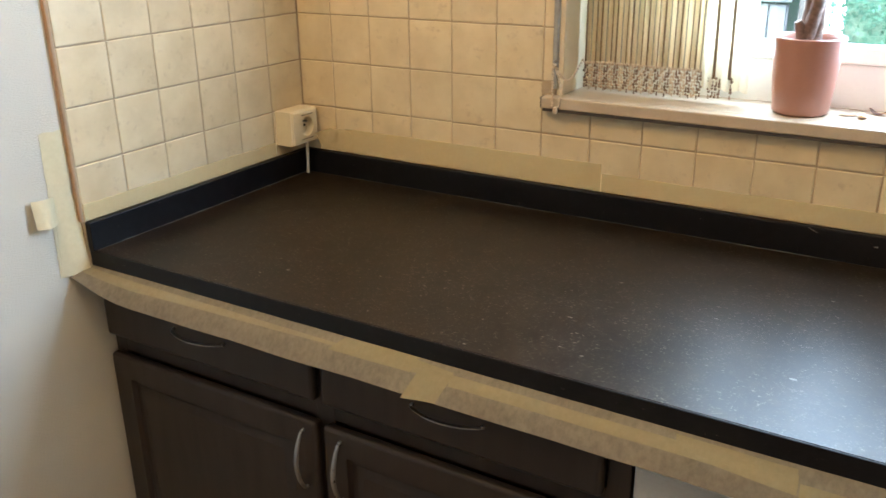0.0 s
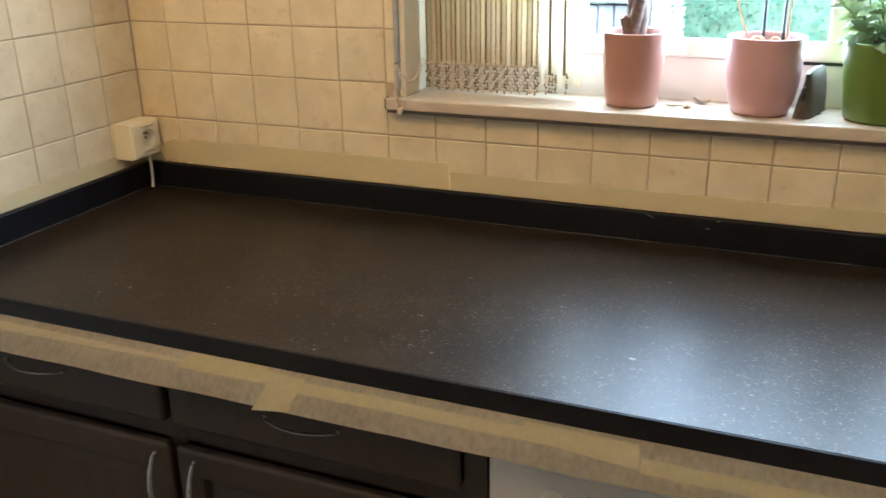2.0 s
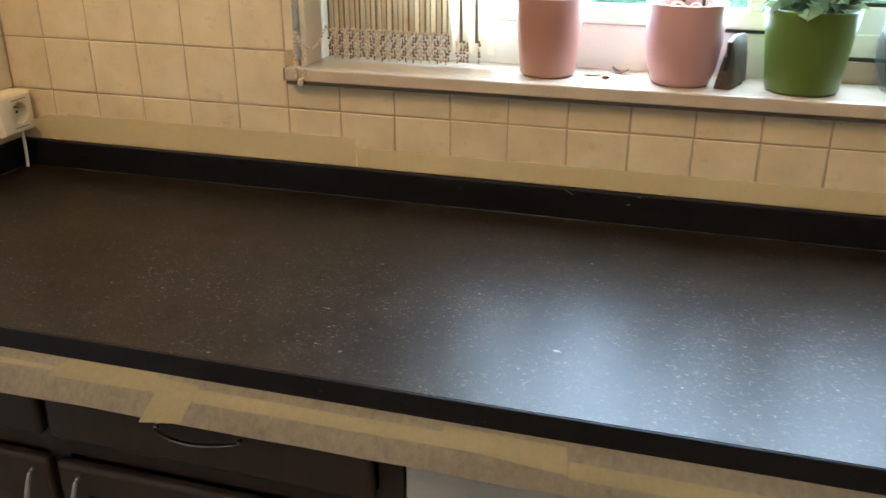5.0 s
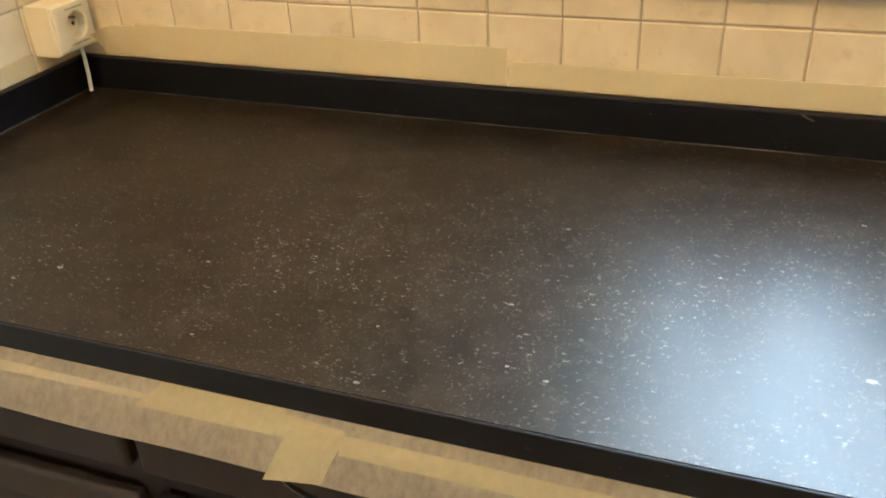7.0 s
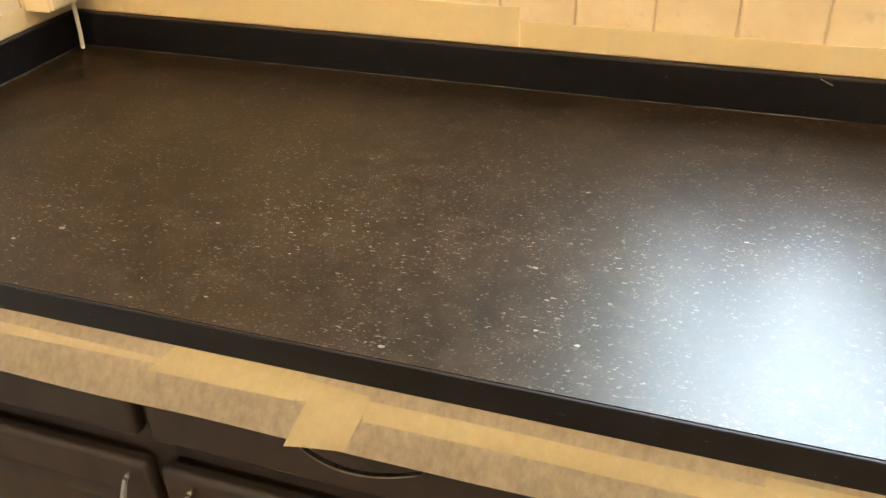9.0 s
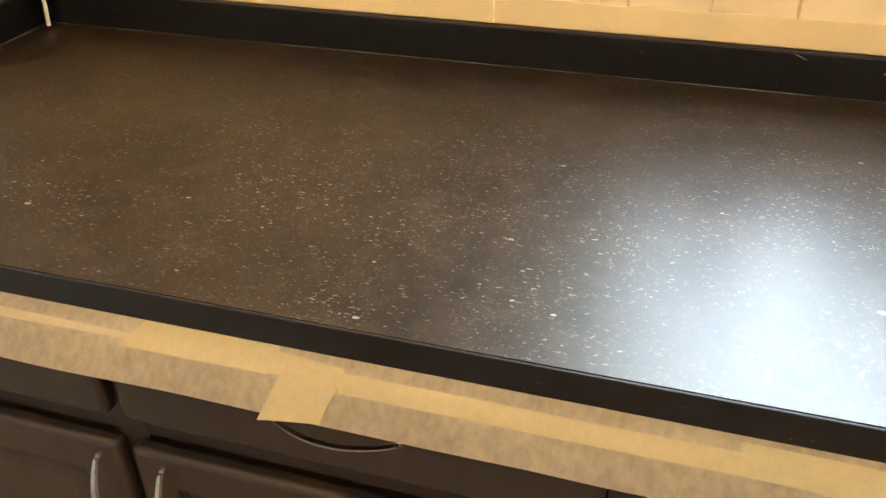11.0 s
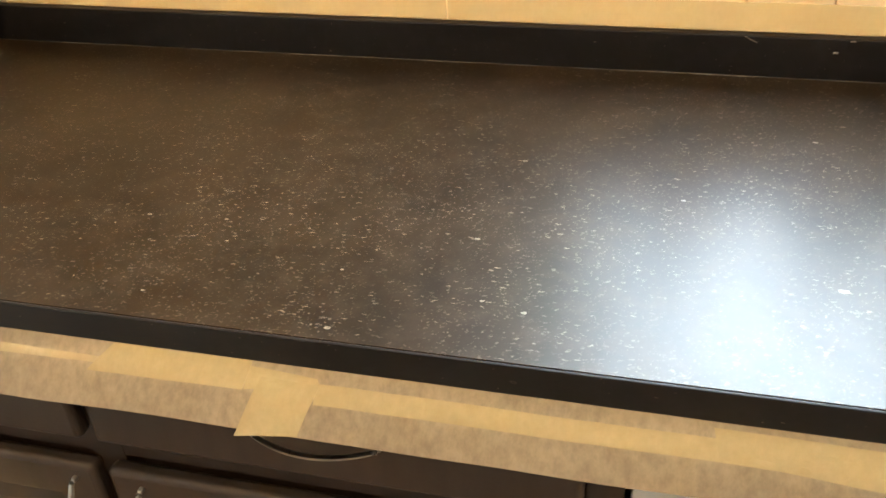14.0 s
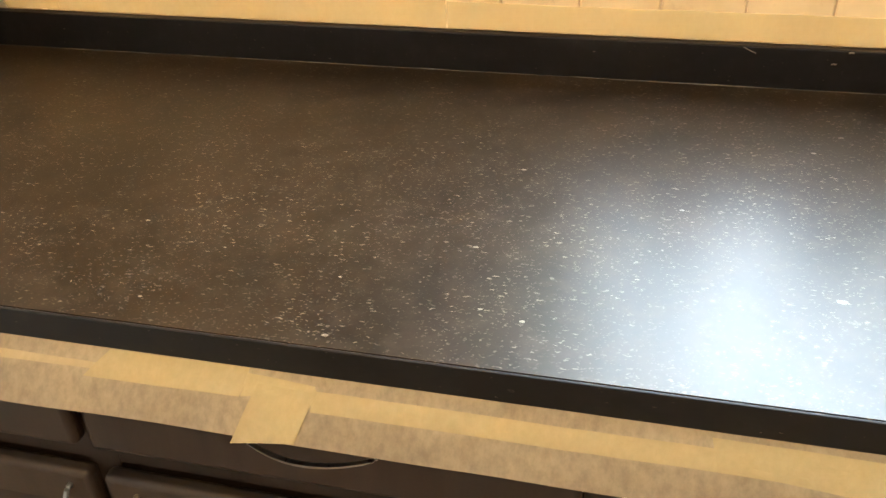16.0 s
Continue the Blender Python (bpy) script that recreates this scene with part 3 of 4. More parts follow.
def base_cabinet(x0, x1, label):
    """A base unit with two drawers above two panelled doors."""
    c = thing("base_cabinet", ((x0 + x1) / 2, -0.3, 0), label, "cabinet", "base cabinets")
    f = FRONT
    part("carcass", a_box(x0 + 0.001, x1 - 0.001, f + 0.045, -0.02, 0.10, TOP - 0.031), PAINTWOOD, c)
    bm = bmesh.new()
    mid = (x0 + x1) / 2 - 0.004
    for a, b in ((x0 + 0.001, x0 + 0.03), (mid - 0.018, mid + 0.018), (x1 - 0.034, x1 - 0.001)):
        box(bm, a, b, f + 0.020, f + 0.045, 0.10, TOP - 0.031, bevel=0.001, seg=1)
    for z0, z1 in ((0.10, 0.13), (0.700, 0.740), (TOP - 0.05, TOP - 0.031)):
        box(bm, x0 + 0.02, x1 - 0.02, f + 0.021, f + 0.046, z0, z1)
    part("face_frame", bm, PAINTWOOD, c)
    part("plinth", a_box(x0, x1, f + 0.06, f + 0.08, 0.0, 0.10), PAINTWOOD, c)
    for a, b, hinge in ((x0 + 0.006, mid - 0.007, 1), (mid + 0.007, x1 - 0.034, 0)):
        d = part("drawer_front", panel_front(a, b, 0.735, TOP - 0.042, f, 0.020), PAINTWOOD, c)
        m = (a + b) / 2
        part("handle", bow_handle((m - 0.058, f, 0.791), (m + 0.058, f, 0.791), 0.023, 0.34), STEEL, d, "dull steel bow handle")
        d = part("door", panel_front(a, b, 0.115, 0.698, f, 0.020, 0.062), PAINTWOOD, c)
        hx = b - 0.024 if hinge else a + 0.036
        part("handle", bow_handle((hx, f, 0.572), (hx, f, 0.680), 0.024, 0.8), STEEL, d, "dull steel bow handle")
    return c


base_cabinet(0.0, 0.999, "dark brown painted base cabinet with two drawers and panelled doors")
base_cabinet(1.601, 2.598, "dark brown painted base cabinet under the worktop")


def dishwasher():
    x0, x1, f = 1.003, 1.597, FRONT + 0.012
    d = thing("dishwasher", (1.3, -0.3, 0), "white built-under dishwasher with a grey control panel", "dishwasher")
    part("body", a_box(x0, x1, f + 0.03, -0.03, 0.02, 0.852, bevel=0.003), WHITEWARE, d)
    part("top_strip", a_box(x0, x1, f + 0.004, f + 0.03, 0.796, 0.850, bevel=0.003), WHITEWARE, d)
    p = part("control_panel", a_box(x0, x1, f, f + 0.03, 0.690, 0.793, bevel=0.004), GREYWARE, d, "grey control panel")
    for i in range(5):
        x = x0 + 0.25 + 0.035 * i
        part("button", a_box(x - 0.011, x + 0.011, f - 0.004, f + 0.004, 0.742, 0.754, bevel=0.002), WHITEWARE, p)
    knob = lathe([(0, 0.012), (0.013, 0.012), (0.015, 0.010), (0.016, 0.0), (0, 0.0)], (0, 0, 0), 24)
    bmesh.ops.rotate(knob, verts=knob.verts[:], cent=(0, 0, 0), matrix=Matrix.Rotation(radians(90), 3, "X"))
    bmesh.ops.translate(knob, verts=knob.verts[:], vec=Vector((x0 + 0.085, f, 0.748)))
    part("dial", knob, WHITEWARE, p)
    part("marking", a_box(x0 + 0.13, x0 + 0.20, f - 0.0006, f + 0.001, 0.762, 0.766), BLACK, p)
    part("handle", a_box(x0 + 0.15, x1 - 0.15, f - 0.001, f + 0.02, 0.694, 0.712, bevel=0.004), BLACK, p, "dark recessed grip")
    part("door", a_box(x0, x1, f, f + 0.03, 0.11, 0.687, bevel=0.005), WHITEWARE, d)
    part("plinth", a_box(x0, x1, f + 0.05, f + 0.07, 0.0, 0.10), BLACK, d)
    return d


dishwasher()


# ---- masking paper and tape ----
def flare(x):
    """How far the paper's free edge stands out and hangs down at x."""
    k = max(0.0, 1 - x / 0.14) ** 2
    return 0.038 + 0.006 * k + 0.0015 * wob(x, 5, 1), 0.039 - 0.030 * k + 0.0012 * wob(x, 6, 2)


def on_paper(x, v, lift=0.0):
    """A point of the paper: v 0 at the worktop's lower edge, 1 at the free edge."""
    out, down = flare(x)
    belly = 0.003 * math.sin(math.pi * min(max(v, 0), 1)) + 0.0007 * wob(x + v * 0.3, 22, 4)
    return (x, FRONT - 0.002 - out * v - lift * 0.7 - belly * 0.7, TOP - 0.0305 - down * v + lift * 0.7 + belly * 0.7)


def paper_edge(x):
    return 1.0 + 0.03 * wob(x, 9, 6)


paper = sheet(lambda u, v: on_paper(-0.007 + 2.6 * u, (-0.08 + (paper_edge(2.6 * u) + 0.08) * v)), 200, 6, -0.0004)
single("masking_paper", paper, PAPER, (1.2, -0.62, 0.85), "strip of brown masking paper taped under the worktop edge", "masking paper")


def paper_tape(name, corners, label, lift=0.0012, material=None):
    """A piece of tape on the paper between four corners (x, v): upper left, upper right, lower right, lower left."""
    (ax, av), (bx, bv), (cx, cv), (dx, dv) = corners
    nu = max(4, int(abs(bx - ax) / 0.02))

    def fn(u, v):
        x = (ax + (bx - ax) * u) * (1 - v) + (dx + (cx - dx) * u) * v
        w = (av + (bv - av) * u) * (1 - v) + (dv + (cv - dv) * u) * v
        return on_paper(x, w + 0.05 + 0.012 * wob(x, 30, ax), lift * 0.26)

    at = on_paper((ax + bx) / 2, 0.3)
    return single(name, sheet(fn, nu, 4, -0.00015), material or TAPE, at, label, "masking tape", "masking tape pieces")


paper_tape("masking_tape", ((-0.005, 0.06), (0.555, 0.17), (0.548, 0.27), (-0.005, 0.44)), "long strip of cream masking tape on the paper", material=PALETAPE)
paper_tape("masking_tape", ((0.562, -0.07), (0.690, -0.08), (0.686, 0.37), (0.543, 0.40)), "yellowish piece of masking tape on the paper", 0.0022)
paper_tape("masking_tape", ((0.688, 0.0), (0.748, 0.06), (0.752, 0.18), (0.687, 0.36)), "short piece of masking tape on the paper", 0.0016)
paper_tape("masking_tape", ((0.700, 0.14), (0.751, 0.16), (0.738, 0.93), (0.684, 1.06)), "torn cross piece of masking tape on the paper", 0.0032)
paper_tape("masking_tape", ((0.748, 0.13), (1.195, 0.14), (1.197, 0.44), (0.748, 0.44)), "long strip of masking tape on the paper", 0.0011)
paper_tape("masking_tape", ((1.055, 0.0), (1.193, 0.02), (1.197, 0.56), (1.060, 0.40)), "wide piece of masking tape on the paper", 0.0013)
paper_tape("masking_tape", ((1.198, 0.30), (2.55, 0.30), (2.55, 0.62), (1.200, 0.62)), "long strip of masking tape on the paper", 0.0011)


def back_tape(x0, x1, z1, seed, label):
    def fn(u, v):
        x = x0 + (x1 - x0) * u
        z = UPSTAND + 0.0015 + (z1 + 0.0015 * wob(x, 18, seed) - UPSTAND) * v
        return (x, -0.0016 - 0.0012 * max(0.0, wob(x + 0.4 * z, 26, seed + 2)), z)

    return single("masking_tape", sheet(fn, int((x1 - x0) / 0.012), 5, 0.0003), TILETAPE, ((x0 + x1) / 2, 0, UPSTAND), label, "masking tape", "masking tape pieces")


back_tape(0.115, 0.717, 1.006, 1, "wrinkled masking tape along the foot of the tiles")
back_tape(0.719, 1.75, 0.988, 9, "masking tape along the foot of the tiles below the window")


def side_tape():
    def fn(u, v):
        y = -0.603 + 0.500 * u
        z = UPSTAND + 0.0015 + (0.030 + 0.002 * wob(y, 16, 3)) * v
        return (0.0016 + 0.0025 * max(0.0, wob(y + 0.5 * z, 24, 5)), y, z)

    return single("masking_tape", sheet(fn, 40, 5, -0.0003), TILETAPE, (0, -0.35, UPSTAND), "wrinkled masking tape along the foot of the tiles", "masking tape", "masking tape pieces")


side_tape()


def loose_tape():
    """The end of the tape that has come off beside the socket."""
    def fn(u, v):
        x = 0.052 + 0.085 * u
        lift = 0.030 * (1 - u) ** 1.4 * (0.15 + 0.85 * v ** 1.5)
        z = 0.956 + (0.040 + 0.012 * math.sin(3.0 * u)) * v + 0.004 * wob(x, 60, 2)
        return (x, -0.002 - lift - 0.003 * abs(wob(x * 2 + v, 30, 7)), z)

    return single("masking_tape", sheet(fn, 22, 6, 0.0003), TILETAPE, (0.1, 0, UPSTAND), "loose crumpled end of masking tape by the socket", "masking tape", "masking tape pieces")


loose_tape()


def wall_tape():
    def fn(u, v):
        y = -0.657 + 0.044 * u - 0.006 * v
        z = 0.866 + 0.254 * (1 - v) + 0.004 * wob(u, 3, 1) * (1 - v)
        return (-0.0071 + 0.0005 * wob(z + u * 0.1, 40, 1), y + 0.001 * wob(z, 30, 4), z)

    single("masking_tape", sheet(fn, 5, 24, 0.0003), WALLTAPE, (0, -0.64, 0.87), "upright strip of masking tape on the wallpaper", "masking tape", "masking tape pieces")

    def flap(u, v):
        y = -0.652 - 0.046 * u
        z = 1.012 - 0.048 * v + 0.004 * u
        return (-0.0045 + 0.018 * math.sin(math.pi * 0.8 * u) * (0.5 + 0.5 * v), y, z)

    single("masking_tape", sheet(flap, 12, 5, 0.0003), WALLTAPE, (0, -0.67, 0.96), "curled loose flap of masking tape on the wallpaper", "masking tape", "masking tape pieces")

    def bend(u, v):
        y = -0.608 - 0.045 * u
        z = 1.005 - 0.140 * v
        return (-0.0064 + 0.009 * v * v * (1 - u), y - 0.006 * v * u, z)

    single("masking_tape", sheet(bend, 8, 16, 0.0003), WALLTAPE, (0, -0.63, 0.87), "masking tape folded round the end of the upstand", "masking tape", "masking tape pieces")


wall_tape()


# ---- socket ----
def socket():
    x1, y0, y1, z0, z1 = 0.050, -0.097, -0.013, 0.978, 1.053
    s = thing("wall_socket", (0.02, -0.055, z0), "cream surface-mounted power socket in the tiled corner", "socket")
    cy, cz, r, n = -0.050, 1.016, 0.0205, 32
    bm = bmesh.new()
    ring = lambda x, rad: [bm.verts.new((x, cy + rad * math.cos(2 * math.pi * k / n), cz + rad * math.sin(2 * math.pi * k / n))) for k in range(n)]

    def square(x, inset):
        out = []
        for k in range(n):
            a = 2 * math.pi * k / n
            c, q = math.cos(a), math.sin(a)
            m = max(abs(c), abs(q))
            out.append(bm.verts.new((x, (y0 + y1) / 2 + c / m * ((y1 - y0) / 2 - inset), (z0 + z1) / 2 + q / m * ((z1 - z0) / 2 - inset))))
        return out

    def skin(loops):
        for a, b in zip(loops, loops[1:]):
            for k in range(n):
                bm.faces.new((a[k], a[(k + 1) % n], b[(k + 1) % n], b[k]))

    skin([square(0.0, 0.0), square(x1 - 0.0075, 0.0), square(x1 - 0.006, 0.0012), square(x1 - 0.006, 0.004)])
    bmesh.ops.recalc_face_normals(bm, faces=bm.faces[:])
    part("housing", bm, SOCKET, s)
    bm = bmesh.new()
    loops = [square(x1 - 0.006, 0.002), square(x1 - 0.001, 0.003), square(x1, 0.006), ring(x1, r + 0.001), ring(x1 - 0.001, r), ring(x1 - 0.017, r - 0.001)]
    skin(loops)
    bm.faces.new(loops[-1])
    bmesh.ops.recalc_face_normals(bm, faces=bm.faces[:])
    plate = part("face_plate", bm, SOCKET, s)
    for z in (cz + 0.0265, cz - 0.0265):
        part("groove", a_box(x1 - 0.0004, x1 + 0.0004, cy - 0.019, cy + 0.019, z - 0.0006, z + 0.0006), BLACK, plate)
    for dy in (-0.0095, 0.0095):
        part("pin_hole", tube([(x1 - 0.0172, cy + dy, cz - 0.001), (x1 - 0.0164, cy + dy, cz - 0.001)], 0.0032, 12), BLACK, plate)
    part("earth_pin", tube([(x1 - 0.017, cy, cz + 0.011), (x1 - 0.003, cy, cz + 0.011), (x1 - 0.001, cy, cz + 0.011)], 0.0024, 10), STEEL, plate)
    part("cable", tube([(0.030, -0.033, z0 + 0.004), (0.029, -0.031, 0.955), (0.0295, -0.032, 0.93), (0.031, -0.036, 0.9035)], 0.0032, 8), CABLE, s, "short white cable down to the worktop")
    return s


socket()


# ---- curtain ----
def curtain():
    y = 0.070
    c = thing("fringed_curtain", (0.77, y, 1.142), "cream striped curtain with a beaded fringe beside the reveal", "curtain")
    z0, z1 = 1.185, 2.28
    part("rail", tube([(0.63, y + 0.008, z1), (1.95, y + 0.008, z1)], 0.008, 10), UPVC, c, "white curtain rail")
    part("panel", sheet(lambda u, v: (0.646 + 0.222 * u, y + 0.004 * math.sin(u * 55) + 0.003, z0 + (z1 - z0) * v), 80, 6, -0.0008), CURTAIN, c, "cream panel")
    part("sheer", sheet(lambda u, v: (0.866 + 0.085 * u, y + 0.010 * math.sin(u * 17 + 0.8) + 0.004, 1.150 + (z1 - 1.150) * v), 36, 6, -0.0006), SHEER, c, "sheer folded edge")
    for i in range(23):
        x = 0.648 + 0.0099 * i + 0.0012 * wob(i, 0.9, 3)
        r = 0.0011 if i % 3 else 0.0017
        part("cord", tube([(x, y - 0.004, z0), (x + 0.001 * wob(i, 1.7), y - 0.005, 1.5), (x, y - 0.004, z1)], r, 6), (CORD, GREYCORD, CORD)[(i * 7) % 3], c)
    for x in (0.887, 0.914):
        part("cord", tube([(x + 0.006, y - 0.012, z0 - 0.012), (x + 0.001, y - 0.012, 1.5), (x, y - 0.006, z1)], 0.003, 6), CORD, c)
    hem = bmesh.new()
    for i in range(36):
        ball(hem, (0.646 + 0.0063 * i, y - 0.004 + 0.001 * wob(i, 1.3, 4), z0 - 0.001 + 0.0018 * wob(i, 1.7, 6)), 0.0029 + 0.0008 * wob(i, 2.3, 1), 8, 6)
    part("hem", hem, BEAD, c, "row of cream knots")

    def strand(x, top, length, seed):
        """Round beads with slim ones between them on a slightly wavy thread."""
        bm = bmesh.new()
        z, k = top - 0.003 * abs(wob(seed, 3.3, 9)), 0
        while z > top - length:
            q = (x + 0.0022 * wob(k + seed, 1.1), y - 0.003 + 0.002 * wob(k, 1.3, seed), z)
            if (k + int(seed)) % 3:
                ball(bm, q, 0.0027 + 0.0007 * wob(k, 2.1, seed), 7, 5)
                z -= 0.0052
            else:
                tube([q, (q[0] + 0.0008 * wob(k, 3, seed), q[1], z - 0.0075)], 0.0014, 6, bm)
                z -= 0.0085
            k += 1
        return bm

    for i in range(46):
        x = 0.647 + 0.00491 * i
        part("fringe", strand(x, z0 - 0.002, 0.046 + 0.004 * wob(i, 1.9, 2), i), (BROWNBEAD, BEAD)[(i * 5 // 2) % 2], c, "beaded strand")
    for x in (0.884, 0.890, 0.896, 0.902, 0.922):
        part("fringe", strand(x, z0 - 0.012, 0.036, x * 90), BROWNBEAD, c, "beaded strand")
    return c


curtain()


def bead_chain():
    """The loop of beads on the edge of the reveal, and its swag."""
    c = thing("bead_chain", (0.622, -0.02, 1.112), "hanging chain of cream beads at the window's edge", "bead chain")

    def run(points, r=0.0026):
        bm = bmesh.new()
        for p in points:
            ball(bm, p, r, 7, 5)
        return bm

    y = -0.026
    pts = [(0.622 + 0.0015 * wob(i, 1), y, 1.190 - 0.0055 * i) for i in range(15)]
    part("strand", run(pts), BEAD, c)
    pts = [(0.634 - 0.012 * (1 - u) ** 2 + 0.006 * math.sin(math.pi * u), y + 0.002, 1.190 - 0.078 * u) for u in [i / 14 for i in range(15)]]
    part("strand", run(pts), BEAD, c)
    pts = [(0.627 + 0.018 * u, y + 0.085 * u, 1.188 - 0.035 * math.sin(math.pi * u) * (1 - 0.2 * u)) for u in [i / 18 for i in range(19)]]
    part("swag", run(pts), BEAD, c)
    part("tassel", lathe([(0, 0.0), (0.004, 0.001), (0.0055, 0.006), (0.004, 0.012), (0, 0.014)], (0.629, y, 1.099), 12), BEAD, c)
    part("hook", tube([(0.622, 0.001, 1.196), (0.622, y, 1.194), (0.622, y, 1.188)], 0.0015, 6), STEEL, c)
    return c


bead_chain()


# ---- pots and plants on the sill ----
def pot(at, profile, material, label, soil=0.012):
    """A glazed pot; profile runs from the foot to the rim, the inside follows it."""
    p = thing("plant_pot", at, label, "plant pot", "pots on the sill")
    h = profile[-1][1]
    r = profile[-1][0]
    inner = [(max(0.001, a - 0.0045), b) for a, b in profile if b > 0.02]
    outline = [(0, 0.0)] + profile + [(r - 0.0012, h + 0.0016), (r - 0.0033, h + 0.0016)] + inner[::-1] + [(0, inner[0][1])]
    part("body", lathe(outline, at, 56), material, p)
    sr = r - 0.006
    part("soil", lathe([(0, h - soil + 0.004), (sr * 0.6, h - soil + 0.002), (sr, h - soil), (sr, h - soil - 0.004), (0, h - soil - 0.004)], at, 28), SOIL, p)
    return p


S = SILLZ
P1, P2, P3, P4 = (1.0425, 0.058, S), (1.258, 0.052, S), (1.440, 0.050, S), (1.735, 0.055, S)
pot(P1, [(0.039, 0.0), (0.0430, 0.002), (0.0455, 0.006), (0.0500, 0.05), (0.0545, 0.10), (0.0573, 0.121), (0.0578, 0.126)], TERRACOTTA, "tapered dusty pink glazed plant pot on the sill")
pot(P2, [(0.040, 0.0), (0.0435, 0.0015), (0.0465, 0.006), (0.0525, 0.024), (0.0565, 0.045), (0.0590, 0.066), (0.0598, 0.085), (0.0600, 0.105), (0.0615, 0.119), (0.0620, 0.125)], ROSE, "rounded rose pink glazed orchid pot on the sill")
pot(P3, [(0.048, 0.0), (0.0525, 0.002), (0.0545, 0.006), (0.0590, 0.045), (0.0645, 0.09), (0.0680, 0.118), (0.0685, 0.123)], GREENPOT, "lime green glazed pot with a leafy plant")
pot(P4, [(0.040, 0.0), (0.0445, 0.002), (0.0462, 0.006), (0.0505, 0.05), (0.0555, 0.10), (0.0585, 0.121), (0.0590, 0.126)], TERRACOTTA, "tapered dusty pink glazed plant pot on the sill")


def trunk():
    """A stem of twisted strands, as pot plants are plaited."""
    z0 = S + 0.112
    t = thing("plaited_tree_trunk", (P1[0], P1[1], z0), "brown plaited trunk of a pot plant in pink pot", "plant")
    for k in range(3):
        pts, rad = [], []
        for i in range(40):
            u = i / 39
            a = 2 * math.pi * k / 3 + 4.2 * u
            pts.append((P1[0] - 0.004 + 0.020 * u + 0.003 * math.sin(9 * u) + 0.0078 * math.cos(a), P1[1] + 0.0078 * math.sin(a), z0 + 0.30 * u))
            rad.append(0.0112 - 0.0015 * u + 0.0035 * max(0.0, 1 - u / 0.16) + 0.0022 * wob(i, 0.9, k))
        part("stem", tube(pts, 0.012, 12, taper=rad), BARK, t)
    part("cut_stub", tube([(P1[0] - 0.008, P1[1] - 0.010, z0 + 0.010), (P1[0] - 0.016, P1[1] - 0.016, z0 + 0.034), (P1[0] - 0.019, P1[1] - 0.018, z0 + 0.040)], 0.008, 10, taper=[0.010, 0.008, 0.006]), BARK, t, "sawn-off side shoot")
    return t


trunk()


def orchid_sticks():
    z0 = S + 0.112
    o = thing("orchid_stems", (P2[0], P2[1], z0), "two black support sticks and dry orchid stem in rose pot", "plant")
    part("stick", tube([(P2[0] - 0.006, P2[1], z0), (P2[0] - 0.012, P2[1] + 0.002, z0 + 0.4)], 0.0031, 8), BLACK, o, "thin black support stick")
    part("stick", tube([(P2[0] + 0.024, P2[1] + 0.004, z0), (P2[0] + 0.023, P2[1] + 0.004, z0 + 0.4)], 0.0031, 8), BLACK, o, "thin black support stick")
    pts = [(P2[0] + 0.030 + 0.028 * u * u, P2[1] - 0.004, z0 + 0.30 * u) for u in [i / 20 for i in range(21)]]
    part("stem", tube(pts, 0.0018, 7), DRYLEAF, o, "dry brown flower stem")
    pts = [(P2[0] - 0.025 - 0.030 * math.sin(2.4 * u), P2[1] + 0.004, z0 + 0.16 * u) for u in [i / 20 for i in range(21)]]
    part("root", tube(pts, 0.0018, 7), DRYLEAF, o, "pale curling root")
    for k in range(5):
        a = 1.3 * k
        pts = [(P2[0] - 0.02 + 0.013 * k * 0.8 + 0.012 * math.cos(a + 2 * u), P2[1] - 0.02 + 0.008 * math.sin(a) , z0 + 0.004 + 0.010 * math.sin(math.pi * u)) for u in [i / 8 for i in range(9)]]
        part("dry_leaf", tube(pts, 0.003, 6), DRYLEAF, o)
    return o


orchid_sticks()


def leaf_mesh(name, length, width, droop):
    """A pointed oval leaf, folded along its rib."""
    bm = bmesh.new()
    n = 6
    rows = []
    for i in range(n + 1):
        u = i / n
        w = width * math.sin(math.pi * (0.06 + 0.94 * u) ** 0.8) * (1 - 0.25 * u)
        z = -droop * u * u
        rows.append([bm.verts.new(p) for p in ((-w, length * u, z + 0.30 * w), (0, length * u, z), (w, length * u, z + 0.30 * w))])
    for a, b in zip(rows, rows[1:]):
        for k in range(2):
            bm.faces.new((a[k], a[k + 1], b[k + 1], b[k]))
    bmesh.ops.solidify(bm, geom=bm.faces[:], thickness=0.0005)
    return mesh(name, bm, LEAF)


